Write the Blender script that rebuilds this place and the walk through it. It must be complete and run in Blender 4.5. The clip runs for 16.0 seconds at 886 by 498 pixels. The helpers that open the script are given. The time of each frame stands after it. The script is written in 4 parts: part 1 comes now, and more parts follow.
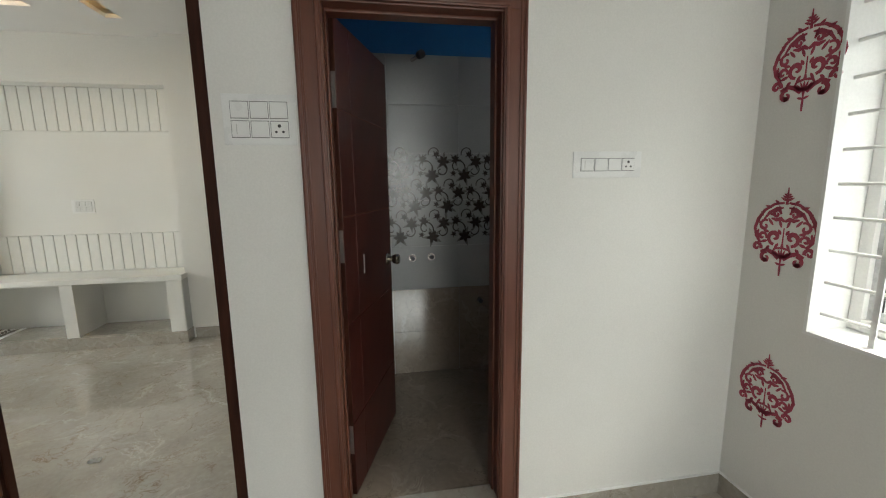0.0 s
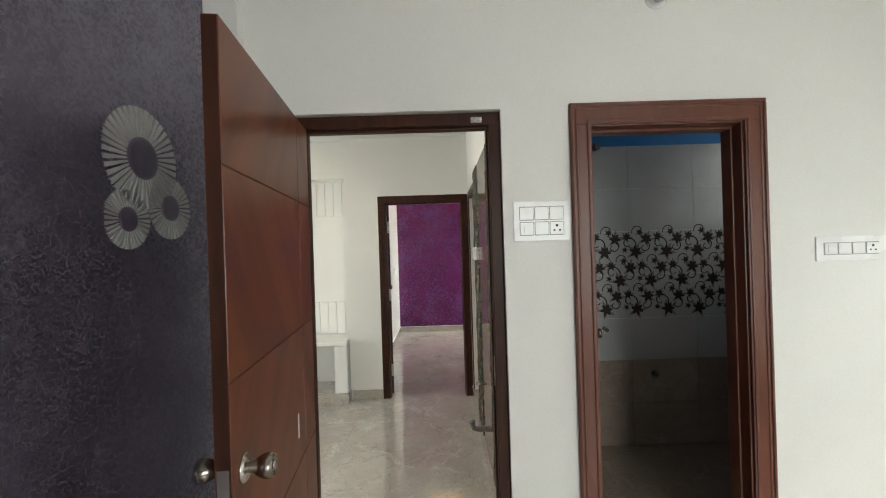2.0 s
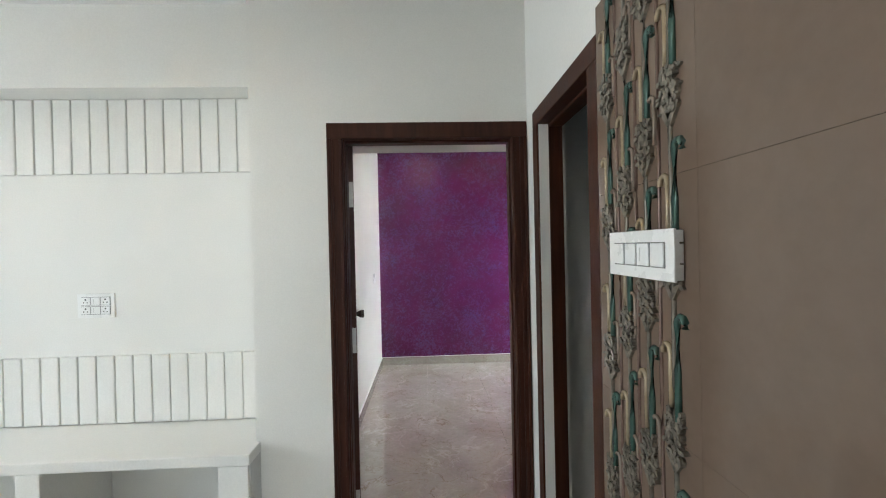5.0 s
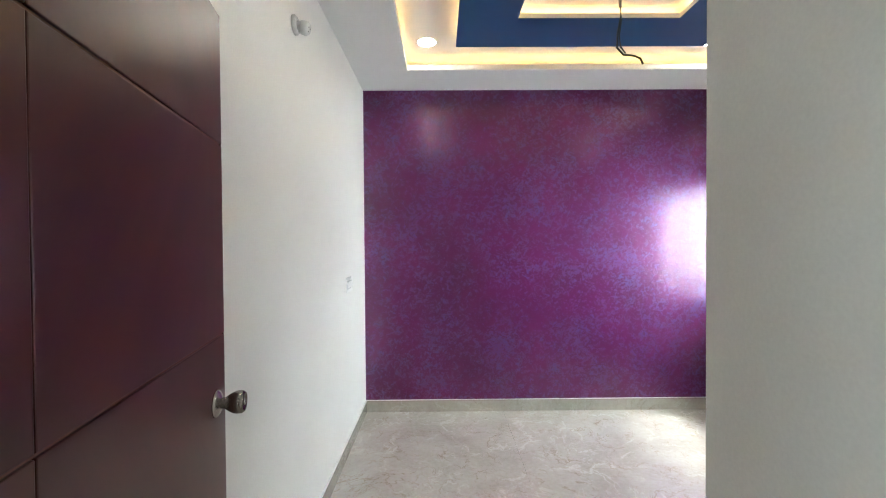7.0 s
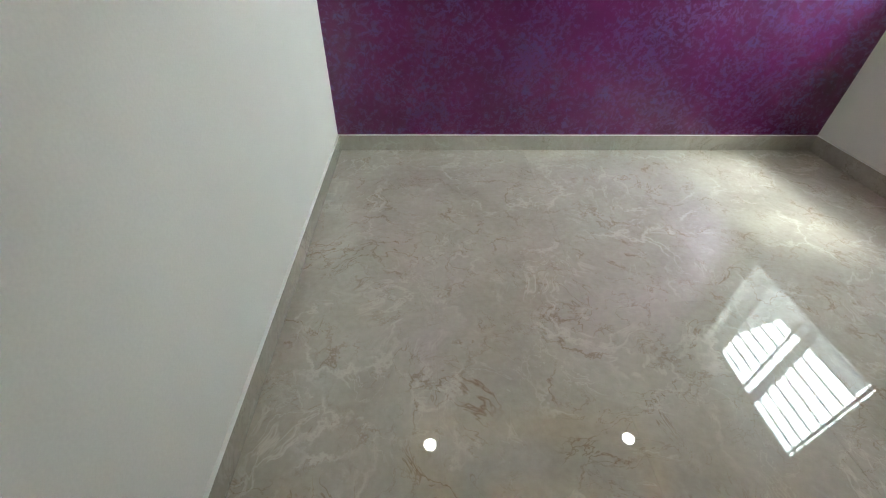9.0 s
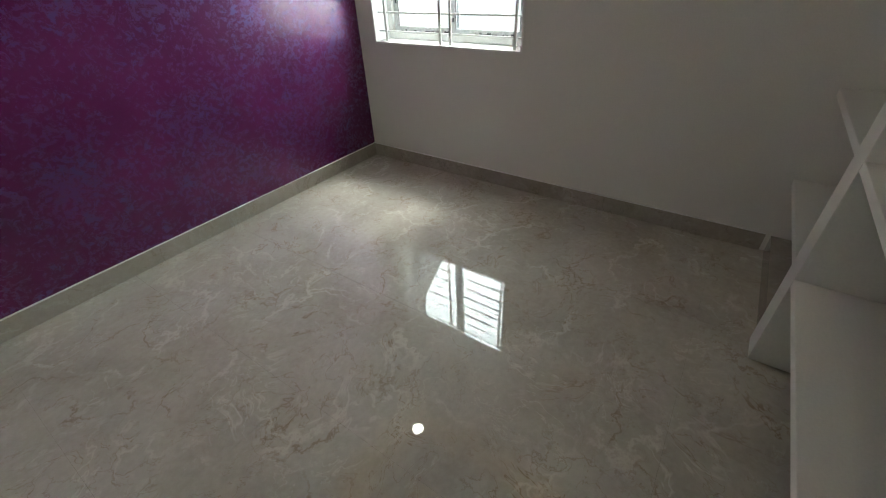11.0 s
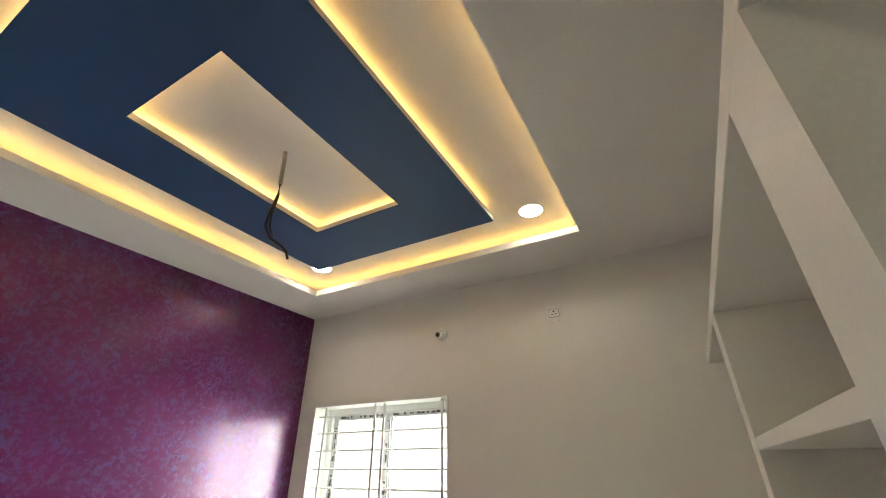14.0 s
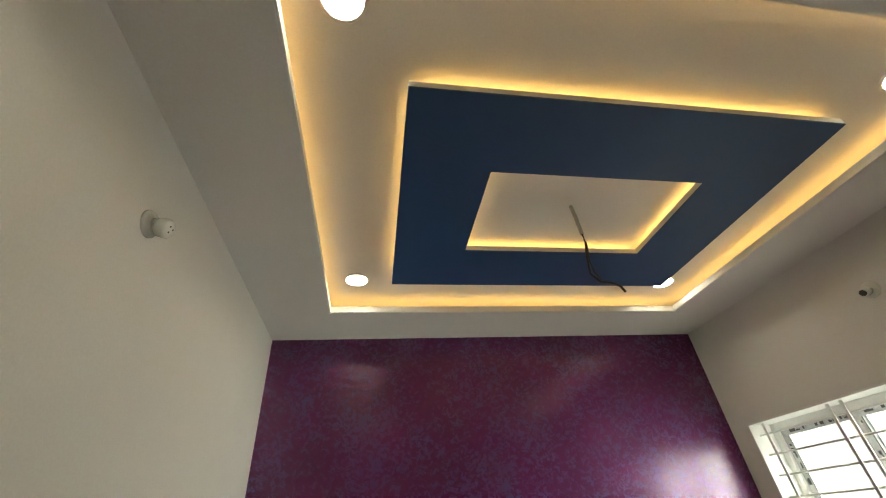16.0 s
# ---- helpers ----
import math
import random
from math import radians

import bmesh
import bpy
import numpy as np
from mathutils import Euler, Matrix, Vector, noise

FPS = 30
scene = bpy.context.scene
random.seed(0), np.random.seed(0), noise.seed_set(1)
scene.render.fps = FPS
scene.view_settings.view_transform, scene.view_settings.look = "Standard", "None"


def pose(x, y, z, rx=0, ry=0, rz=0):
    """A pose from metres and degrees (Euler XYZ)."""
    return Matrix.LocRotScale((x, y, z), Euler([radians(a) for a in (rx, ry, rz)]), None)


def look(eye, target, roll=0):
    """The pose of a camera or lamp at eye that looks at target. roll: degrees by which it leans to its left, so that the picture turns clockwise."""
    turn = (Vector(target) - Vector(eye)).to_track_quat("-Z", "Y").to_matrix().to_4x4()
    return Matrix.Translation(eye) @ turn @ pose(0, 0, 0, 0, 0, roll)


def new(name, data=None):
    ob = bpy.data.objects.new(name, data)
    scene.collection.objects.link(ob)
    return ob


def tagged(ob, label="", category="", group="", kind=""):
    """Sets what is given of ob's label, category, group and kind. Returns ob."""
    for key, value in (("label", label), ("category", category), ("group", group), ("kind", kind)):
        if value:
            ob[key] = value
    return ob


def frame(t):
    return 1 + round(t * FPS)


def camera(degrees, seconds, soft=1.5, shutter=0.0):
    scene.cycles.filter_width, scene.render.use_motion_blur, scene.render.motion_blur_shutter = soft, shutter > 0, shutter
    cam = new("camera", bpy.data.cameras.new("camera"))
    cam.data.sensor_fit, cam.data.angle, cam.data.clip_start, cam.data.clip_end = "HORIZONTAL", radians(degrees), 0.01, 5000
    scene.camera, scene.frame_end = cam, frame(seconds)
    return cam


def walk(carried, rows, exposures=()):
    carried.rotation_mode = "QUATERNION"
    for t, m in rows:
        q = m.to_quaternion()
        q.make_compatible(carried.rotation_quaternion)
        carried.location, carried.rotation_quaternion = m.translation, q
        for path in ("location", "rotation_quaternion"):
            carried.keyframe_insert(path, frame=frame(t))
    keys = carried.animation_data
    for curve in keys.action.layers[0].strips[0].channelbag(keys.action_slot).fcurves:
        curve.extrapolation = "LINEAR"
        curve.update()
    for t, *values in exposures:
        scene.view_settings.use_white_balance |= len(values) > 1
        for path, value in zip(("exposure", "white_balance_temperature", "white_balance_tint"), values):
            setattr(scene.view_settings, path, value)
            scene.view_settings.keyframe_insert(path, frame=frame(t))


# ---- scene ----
cam = camera(95.0, 16.0, soft=1.1)
PATH = [
    (0, (-0.165, 0.646, 1.422), (0.172, 2.591, 1.1), -0.7),
    (0.5, (-0.352, 0.372, 1.454), (-0.09, 2.344, 1.241), -0.0),
    (1, (-0.502, 0.226, 1.496), (-0.39, 2.218, 1.362), -1.1),
    (1.5, (-0.74, 0.276, 1.524), (-0.746, 2.276, 1.513), -1.3),
    (2, (-0.908, 0.479, 1.531), (-0.896, 2.479, 1.529), -1.8),
    (2.5, (-0.91, 0.778, 1.54), (-0.971, 2.775, 1.614), -0.5),
    (3, (-0.936, 1.165, 1.551), (-1.016, 3.163, 1.566), -0.6),
    (3.5, (-1.005, 1.556, 1.548), (-1.025, 3.555, 1.603), -1.3),
    (4, (-1.063, 1.993, 1.54), (-1.078, 3.993, 1.519), -1.2),
    (4.2, (-1.088, 2.114, 1.535), (-1.058, 4.113, 1.504), -0.9),
    (6.3, (-1.095, 4.004, 1.486), (-1.0, 6.001, 1.513), -1.4),
    (6.5, (-1.067, 4.134, 1.492), (-1.016, 6.133, 1.507), -1.2),
    (7, (-1.051, 4.534, 1.452), (-1.037, 6.533, 1.423), -0.4),
    (7.5, (-1.118, 4.87, 1.418), (-1.114, 6.834, 1.04), 1.1),
    (8, (-1.149, 5.186, 1.352), (-1.445, 7.018, 0.605), 1.5),
    (8.5, (-1.163, 5.39, 1.309), (-1.528, 7.003, 0.184), 2.5),
    (9, (-1.152, 5.588, 1.209), (-1.07, 7.114, -0.081), 1.4),
    (9.5, (-1.092, 5.629, 1.194), (-0.578, 7.028, -0.14), 0.7),
    (12, (-0.86, 5.585, 1.405), (0.872, 6.268, 0.692), -3.1),
    (12.5, (-0.812, 5.487, 1.425), (1.032, 6.24, 1.243), -1.3),
    (13, (-0.868, 5.465, 1.53), (0.97, 6.215, 1.774), -0.9),
    (13.5, (-0.939, 5.459, 1.6), (0.794, 6.205, 2.266), 0.3),
    (14, (-0.957, 5.422, 1.646), (0.582, 6.282, 2.59), -0.1),
    (14.5, (-0.964, 5.357, 1.599), (0.258, 6.455, 2.74), -4.2),
    (15, (-0.985, 5.322, 1.597), (-0.115, 6.601, 2.864), -7.0),
    (15.5, (-1.005, 5.292, 1.614), (-0.537, 6.74, 2.913), -7.1),
    (16, (-1.026, 5.316, 1.613), (-0.701, 6.924, 2.757), -5.4),
]

EXPO = [(0, -0.03, 6750, 6), (1, 0.1, 6650, 6), (1.5, 0.36, 6650, 6), (2.5, 0.52, 6700, 6), (3.5, 0.5, 6250, 4), (4, 0.36, 6050, 4), (6.5, 0.9, 6000, 11), (7, 0.7, 5950, 3), (7.5, 0.28, 5950, -3), (8, 0.55, 5900, -8), (8.5, 0.62, 5900, -7), (9, 0.18, 6100, -3), (9.5, -0.15, 6300, 1), (12, -0.7, 6250, -2), (12.5, -0.28, 6450, -3), (13, 0.0, 6600, -4), (13.5, 0.12, 6850, -2), (14, 0.15, 7150, 1), (15, 0.0, 7450, 3), (16, -0.42, 7450, -2)]
walk(cam, [(t, look(e, g, r)) for t, e, g, r in PATH], EXPO)

# ---- world, sun, daylight at the windows, added fill lamps ----
world = bpy.data.worlds.new("overcast")
scene.world = world
world.use_nodes = True
wn, wl = world.node_tree.nodes, world.node_tree.links
sky = wn.new("ShaderNodeTexSky")
sky.sky_type, sky.sun_disc, sky.sun_elevation, sky.sun_rotation = "NISHITA", False, radians(60), radians(101)
wl.new(sky.outputs["Color"], wn["Background"].inputs["Color"])
wn["Background"].inputs["Strength"].default_value = 0.12
sun = new("sun", bpy.data.lights.new("sun", "SUN"))
sun.data.energy, sun.data.angle, sun.data.color = 5.0, radians(10), (1, 0.96, 0.9)
sun.matrix_basis = look((4.9, 5.05, 8.66), (0, 6, 0))


def daylight(name, x, y, z, w, h, target, power):
    lamp = new(name, bpy.data.lights.new(name, "AREA"))
    lamp.data.shape, lamp.data.size, lamp.data.size_y = "RECTANGLE", w, h
    lamp.data.energy, lamp.data.color = power, (0.95, 0.985, 1.0)
    lamp.matrix_basis = look((x, y, z), target)
    return lamp


daylight("daylight_bedroom_window", 2.75, 7.30, 3.95, 3.6, 3.0, (0.9, 7.15, 0.6), 720)
daylight("daylight_front_window", 2.75, 1.10, 4.05, 3.4, 3.0, (0.6, 1.10, 0.6), 370)
# added behind the camera to brighten the front bedroom's left side
daylight("fill_rear_opening", 0.65, -3.05, 1.75, 1.6, 1.7, (0.2, 0.0, 1.3), 95)
# assumed hall light from the left, through an opening added out of view
daylight("fill_hall_opening", -5.25, 3.50, 1.60, 1.9, 2.0, (-3.0, 3.5, 1.1), 66)
# added lamp, hidden beside the window: lifts west wall, makes purple wall's highlight
daylight("fill_bedroom_side", 3.3, 6.0, 1.8, 3.6, 2.0, (0.0, 6.6, 1.5), 520)
# added fill for the bathroom, shining through an invented opening
daylight("fill_bath_opening", 2.05, 2.80, 2.50, 0.8, 0.6, (0.6, 2.85, 2.0), 0.65)

# ---- materials ----
def material(name):
    m = bpy.data.materials.new(name)
    m.use_nodes = True
    nt = m.node_tree
    return m, nt, nt.nodes["Principled BSDF"]


def node(nt, kind, **inputs):
    n = nt.nodes.new(kind)
    for k, v in inputs.items():
        n.inputs[k].default_value = v
    return n


def coords(nt, local=False):
    if local:
        return nt.nodes.new("ShaderNodeTexCoord").outputs["Object"]
    return nt.nodes.new("ShaderNodeNewGeometry").outputs["Position"]


def noise_tex(nt, co, scale, detail=4.0, rough=0.55, distort=0.0):
    n = node(nt, "ShaderNodeTexNoise", Scale=scale, Detail=detail, Roughness=rough, Distortion=distort)
    nt.links.new(co, n.inputs["Vector"])
    return n.outputs["Fac"]


def ramp(nt, fac, stops):
    r = nt.nodes.new("ShaderNodeValToRGB")
    el = r.color_ramp.elements
    while len(el) < len(stops):
        el.new(0.5)
    for e, (p, c) in zip(el, stops):
        e.position, e.color = p, (*c, 1)
    nt.links.new(fac, r.inputs["Fac"])
    return r.outputs["Color"]


def mix(nt, fac, a, b, mode="MIX"):
    n = nt.nodes.new("ShaderNodeMix")
    n.data_type, n.blend_type = "RGBA", mode
    for s, v in ((n.inputs[0], fac), (n.inputs[6], a), (n.inputs[7], b)):
        if isinstance(v, (int, float)):
            s.default_value = v
        elif isinstance(v, tuple):
            s.default_value = (*v, 1)
        else:
            nt.links.new(v, s)
    return n.outputs[2]


def bump(nt, bsdf, height, strength, distance=0.002):
    b = node(nt, "ShaderNodeBump", Strength=strength, Distance=distance)
    nt.links.new(height, b.inputs["Height"])
    nt.links.new(b.outputs["Normal"], bsdf.inputs["Normal"])


def surface(name, c1, c2, scale=4.0, rough=0.5, rough2=None, metal=0.0, grain=90.0, relief=0.15, depth=0.002, stretch=None, local=False, distort=0.0, spec=0.5):
    """Two tones by a broad noise, a second finer noise in tone and relief."""
    m, nt, b = material(name)
    co = coords(nt, local)
    if stretch:
        mp = nt.nodes.new("ShaderNodeMapping")
        mp.inputs["Scale"].default_value = stretch[:3]
        if len(stretch) > 3:
            mp.inputs["Rotation"].default_value = stretch[3:]
        nt.links.new(co, mp.inputs["Vector"])
        co = mp.outputs["Vector"]
    broad, fine = noise_tex(nt, co, scale, 5, 0.55, distort), noise_tex(nt, co, grain, 3, 0.6)
    col = ramp(nt, broad, [(0.3, c1), (0.7, c2)])
    col = mix(nt, 0.12, col, ramp(nt, fine, [(0.3, tuple(0.7 * v for v in c1)), (0.7, tuple(min(1, 1.15 * v) for v in c2))]))
    nt.links.new(col, b.inputs["Base Color"])
    b.inputs["Metallic"].default_value = metal
    b.inputs["Specular IOR Level"].default_value = spec
    rr = nt.nodes.new("ShaderNodeMapRange")
    rr.inputs["To Min"].default_value, rr.inputs["To Max"].default_value = rough, rough2 if rough2 is not None else rough * 1.15
    nt.links.new(broad, rr.inputs["Value"])
    nt.links.new(rr.outputs["Result"], b.inputs["Roughness"])
    bump(nt, b, fine, relief, depth)
    return m


def glow(name, colour, strength):
    m, nt, b = material(name)
    b.inputs["Base Color"].default_value = (*colour, 1)
    b.inputs["Emission Color"].default_value = (*colour, 1)
    b.inputs["Emission Strength"].default_value = strength
    return m


def marble(name, dark, light, vein, pale, rough=0.07):
    m, nt, b = material(name)
    co = coords(nt)
    warp = node(nt, "ShaderNodeTexNoise", Scale=1.3, Detail=4.0)
    nt.links.new(co, warp.inputs["Vector"])
    add = nt.nodes.new("ShaderNodeVectorMath")
    add.operation = "MULTIPLY_ADD"
    add.inputs[1].default_value = (0.55, 0.55, 0.55)
    nt.links.new(warp.outputs["Color"], add.inputs[0])
    nt.links.new(co, add.inputs[2])
    cw = add.outputs["Vector"]
    body = ramp(nt, noise_tex(nt, cw, 2.6, 6, 0.62), [(0.34, dark), (0.62, light)])
    speck = noise_tex(nt, co, 38, 4, 0.6)
    body = mix(nt, 0.18, body, ramp(nt, speck, [(0.35, tuple(0.75 * v for v in dark)), (0.7, tuple(1.12 * v for v in light))]))
    for sc, width, tone, amount in ((3.4, 0.008, vein, 0.75), (2.3, 0.016, pale, 0.55), (6.0, 0.008, vein, 0.55), (4.6, 0.012, pale, 0.45)):
        n = noise_tex(nt, cw, sc, 5, 0.6, 0.6)
        r = ramp(nt, n, [(0.5 - width, (0, 0, 0)), (0.5, (1, 1, 1)), (0.5 + width, (0, 0, 0))])
        gate = ramp(nt, noise_tex(nt, co, 2.2 + sc * 0.3, 2), [(0.48, (0, 0, 0)), (0.62, (amount, amount, amount))])
        body = mix(nt, mix(nt, 1.0, r, gate, "MULTIPLY"), body, tone)
    jag = node(nt, "ShaderNodeTexNoise", Scale=7.0, Detail=6.0, Roughness=0.65)
    nt.links.new(co, jag.inputs["Vector"])
    sharp = nt.nodes.new("ShaderNodeVectorMath")
    sharp.operation = "MULTIPLY_ADD"
    sharp.inputs[1].default_value = (0.28, 0.28, 0.28)
    nt.links.new(jag.outputs["Color"], sharp.inputs[0])
    nt.links.new(cw, sharp.inputs[2])
    for sc, width, tone, amount, low in ((2.6, 0.022, vein, 0.65, 0.50), (1.9, 0.03, pale, 0.6, 0.46), (5.2, 0.03, vein, 0.5, 0.53)):
        v = nt.nodes.new("ShaderNodeTexVoronoi")
        v.feature = "DISTANCE_TO_EDGE"
        v.inputs["Scale"].default_value = sc
        nt.links.new(sharp.outputs["Vector"], v.inputs["Vector"])
        line = ramp(nt, v.outputs["Distance"], [(0.0, (1, 1, 1)), (width, (0, 0, 0))])
        gate = ramp(nt, noise_tex(nt, cw, 3.1 + sc * 0.4, 4, 0.6), [(low, (0, 0, 0)), (low + 0.12, (amount, amount, amount))])
        body = mix(nt, mix(nt, 1.0, line, gate, "MULTIPLY"), body, tone)
    nt.links.new(body, b.inputs["Base Color"])
    b.inputs["Roughness"].default_value = rough
    b.inputs["Coat Weight"].default_value, b.inputs["Coat Roughness"].default_value = 0.85, rough
    b.inputs["Coat IOR"].default_value = 1.55
    bump(nt, b, noise_tex(nt, co, 4.0, 0, 0.4), 0.025, 0.012)
    return m


def dragged_paint(name, low, high, flake_a, flake_b, metal, rough, dab, cover, relief, coat=0.45):
    """Dragged metallic texture paint: a mottled ground under short crooked dabs of a paler pearl coat."""
    m, nt, b = material(name)
    co = coords(nt)
    ground = ramp(nt, noise_tex(nt, co, 2.2, 4, 0.6), [(0.3, low), (0.7, high)])
    warp = node(nt, "ShaderNodeTexNoise", Scale=16.0, Detail=4.0, Roughness=0.6)
    nt.links.new(co, warp.inputs["Vector"])
    bent = nt.nodes.new("ShaderNodeVectorMath")
    bent.operation = "MULTIPLY_ADD"
    bent.inputs[1].default_value = (0.09, 0.09, 0.09)
    nt.links.new(warp.outputs["Color"], bent.inputs[0])
    nt.links.new(co, bent.inputs[2])
    cells = nt.nodes.new("ShaderNodeTexVoronoi")
    cells.inputs["Scale"].default_value = dab
    nt.links.new(bent.outputs["Vector"], cells.inputs["Vector"])
    tone_of = nt.nodes.new("ShaderNodeSeparateColor")
    nt.links.new(cells.outputs["Color"], tone_of.inputs["Color"])
    fine = noise_tex(nt, bent.outputs["Vector"], dab * 1.1, 5, 0.65, 1.0)
    patch = noise_tex(nt, co, 2.6, 4, 0.65)
    total = None
    for source, weight in ((tone_of.outputs[0], 0.25), (fine, 0.9), (patch, 0.5)):
        k = nt.nodes.new("ShaderNodeMath")
        k.operation = "MULTIPLY_ADD"
        k.inputs[1].default_value = weight
        nt.links.new(source, k.inputs[0])
        if total is None:
            k.inputs[2].default_value = cover
        else:
            nt.links.new(total, k.inputs[2])
        total = k.outputs[0]
    mask = ramp(nt, total, [(0.45, (0, 0, 0)), (0.58, (1, 1, 1))])
    tone = ramp(nt, noise_tex(nt, co, 7, 3), [(0.35, flake_a), (0.65, flake_b)])
    nt.links.new(mix(nt, mix(nt, 0.72, (0, 0, 0), mask), ground, tone), b.inputs["Base Color"])
    sheen = nt.nodes.new("ShaderNodeMapRange")
    sheen.inputs["To Min"].default_value, sheen.inputs["To Max"].default_value = metal * 0.5, min(1.0, metal * 2.7)
    nt.links.new(mask, sheen.inputs["Value"])
    nt.links.new(sheen.outputs["Result"], b.inputs["Metallic"])
    b.inputs["Coat Weight"].default_value, b.inputs["Coat Roughness"].default_value = coat, rough * 0.8
    rr = nt.nodes.new("ShaderNodeMapRange")
    rr.inputs["To Min"].default_value, rr.inputs["To Max"].default_value = rough, rough * 1.6
    nt.links.new(mask, rr.inputs["Value"])
    nt.links.new(rr.outputs["Result"], b.inputs["Roughness"])
    bump(nt, b, mix(nt, 0.5, fine, tone_of.outputs[0]), relief, 0.003)
    return m


def veneer(name, dark, light, rough, slant=34):
    """Crown-cut veneer laid on the slant, in the leaf's own space."""
    m, nt, b = material(name)
    co = coords(nt, True)
    mp = nt.nodes.new("ShaderNodeMapping")
    mp.vector_type = "TEXTURE"
    mp.inputs["Rotation"].default_value = (0, radians(slant), 0)
    mp.inputs["Scale"].default_value = (0.16, 0.16, 1.5)
    nt.links.new(co, mp.inputs["Vector"])
    g = noise_tex(nt, mp.outputs["Vector"], 1.9, 2, 0.45, 0.0)
    f = noise_tex(nt, mp.outputs["Vector"], 16, 3, 0.6)
    col = ramp(nt, g, [(0.28, dark), (0.5, tuple((a + c) / 2 for a, c in zip(dark, light))), (0.75, light)])
    col = mix(nt, 0.1, col, ramp(nt, f, [(0.3, tuple(0.6 * v for v in dark)), (0.7, light)]))
    scuff = ramp(nt, noise_tex(nt, co, 16, 5, 0.7, 1.5), [(0.78, (0, 0, 0)), (0.84, (0.03, 0.03, 0.03))])
    nt.links.new(mix(nt, scuff, col, (0.3, 0.2, 0.15)), b.inputs["Base Color"])
    b.inputs["Roughness"].default_value = rough
    return m


WHITE = surface("white_wall_paint", (0.74, 0.73, 0.69), (0.79, 0.78, 0.74), 1.5, 0.55, 0.65, grain=140, relief=0.12)
CEIL = surface("white_ceiling_paint", (0.76, 0.75, 0.73), (0.80, 0.79, 0.77), 1.5, 0.6, 0.7, grain=120, relief=0.08)
CASING = surface("white_casing", (0.80, 0.80, 0.78), (0.84, 0.84, 0.82), 3, 0.4, 0.5, grain=100, relief=0.05)
PLASTIC = surface("white_plastic", (0.78, 0.78, 0.76), (0.82, 0.82, 0.80), 8, 0.25, 0.3, grain=200, relief=0.03)
FILM = surface("sash_film", (0.42, 0.43, 0.44), (0.66, 0.67, 0.68), 30, 0.3, 0.4, grain=60, relief=0.1)
MARK = surface("dark_print", (0.05, 0.05, 0.06), (0.10, 0.10, 0.11), 20, 0.4)
GROUT = surface("joint_grey", (0.17, 0.16, 0.14), (0.22, 0.2, 0.18), 20, 0.7)
JOINT = surface("floor_joint", (0.36, 0.32, 0.27), (0.42, 0.38, 0.33), 20, 0.5)
MODGAP = surface("switch_gap", (0.17, 0.17, 0.16), (0.22, 0.22, 0.21), 30, 0.5)
SLOT = surface("dark_slot", (0.03, 0.03, 0.03), (0.05, 0.05, 0.05), 30, 0.5)
FLOOR = marble("floor_marble_tile", (0.41, 0.375, 0.32), (0.53, 0.495, 0.44), (0.27, 0.18, 0.11), (0.68, 0.65, 0.59), 0.012)
SKIRT = marble("skirting_tile", (0.34, 0.31, 0.26), (0.44, 0.40, 0.35), (0.22, 0.18, 0.14), (0.52, 0.49, 0.44), 0.15)
PURPLE = dragged_paint("purple_texture_paint", (0.084, 0.006, 0.064), (0.132, 0.011, 0.100), (0.115, 0.045, 0.20), (0.10, 0.080, 0.26), 0.28, 0.25, 52.0, -0.39, 0.3, 0.42)
GREYVIOLET = dragged_paint("grey_violet_texture_paint", (0.11, 0.092, 0.135), (0.165, 0.14, 0.195), (0.24, 0.225, 0.30), (0.28, 0.26, 0.34), 0.5, 0.27, 110.0, -0.37, 0.6)
LEAFWOOD = veneer("door_veneer", (0.088, 0.021, 0.009), (0.205, 0.062, 0.025), 0.33)
LEAFWOODUP = veneer("door_veneer_mirrored", (0.088, 0.021, 0.009), (0.205, 0.062, 0.025), 0.33, -34)
LEAFDARK = veneer("door_veneer_red", (0.048, 0.011, 0.008), (0.080, 0.019, 0.013), 0.33)
LEAFDARKUP = veneer("door_veneer_red_mirrored", (0.048, 0.011, 0.008), (0.080, 0.019, 0.013), 0.33, -34)
DARKFRAME = surface("dark_stained_frame", (0.024, 0.007, 0.004), (0.062, 0.020, 0.010), 6, 0.4, 0.5, stretch=(6, 6, 0.6), grain=60, spec=0.22)
BROWNFRAME = surface("brown_stained_frame", (0.10, 0.030, 0.016), (0.15, 0.048, 0.026), 6, 0.33, 0.45, stretch=(6, 6, 0.6), grain=60)
STEEL = surface("brushed_steel", (0.50, 0.47, 0.43), (0.62, 0.59, 0.55), 40, 0.2, 0.3, 1.0, grain=150, relief=0.05)
KNOBSTEEL = surface("dark_knob_steel", (0.24, 0.21, 0.18), (0.36, 0.32, 0.28), 40, 0.16, 0.26, 1.0, grain=180, relief=0.06)
HINGE = surface("hinge_steel", (0.36, 0.34, 0.32), (0.47, 0.45, 0.42), 40, 0.4, 0.5, 0.9)
TILE = surface("taupe_glazed_tile", (0.132, 0.093, 0.068), (0.163, 0.117, 0.087), 2.5, 0.09, 0.14, grain=30, relief=0.05)
STEM = surface("relief_brown_glaze", (0.10, 0.098, 0.080), (0.22, 0.18, 0.138), 25, 0.15, 0.25, 0.3)
STEMGREEN = surface("relief_green_glaze", (0.042, 0.10, 0.08), (0.085, 0.14, 0.115), 25, 0.12, 0.2, 0.3)
STEMTAUPE = surface("relief_taupe_glaze", (0.17, 0.13, 0.10), (0.23, 0.18, 0.14), 25, 0.15, 0.25, 0.2)
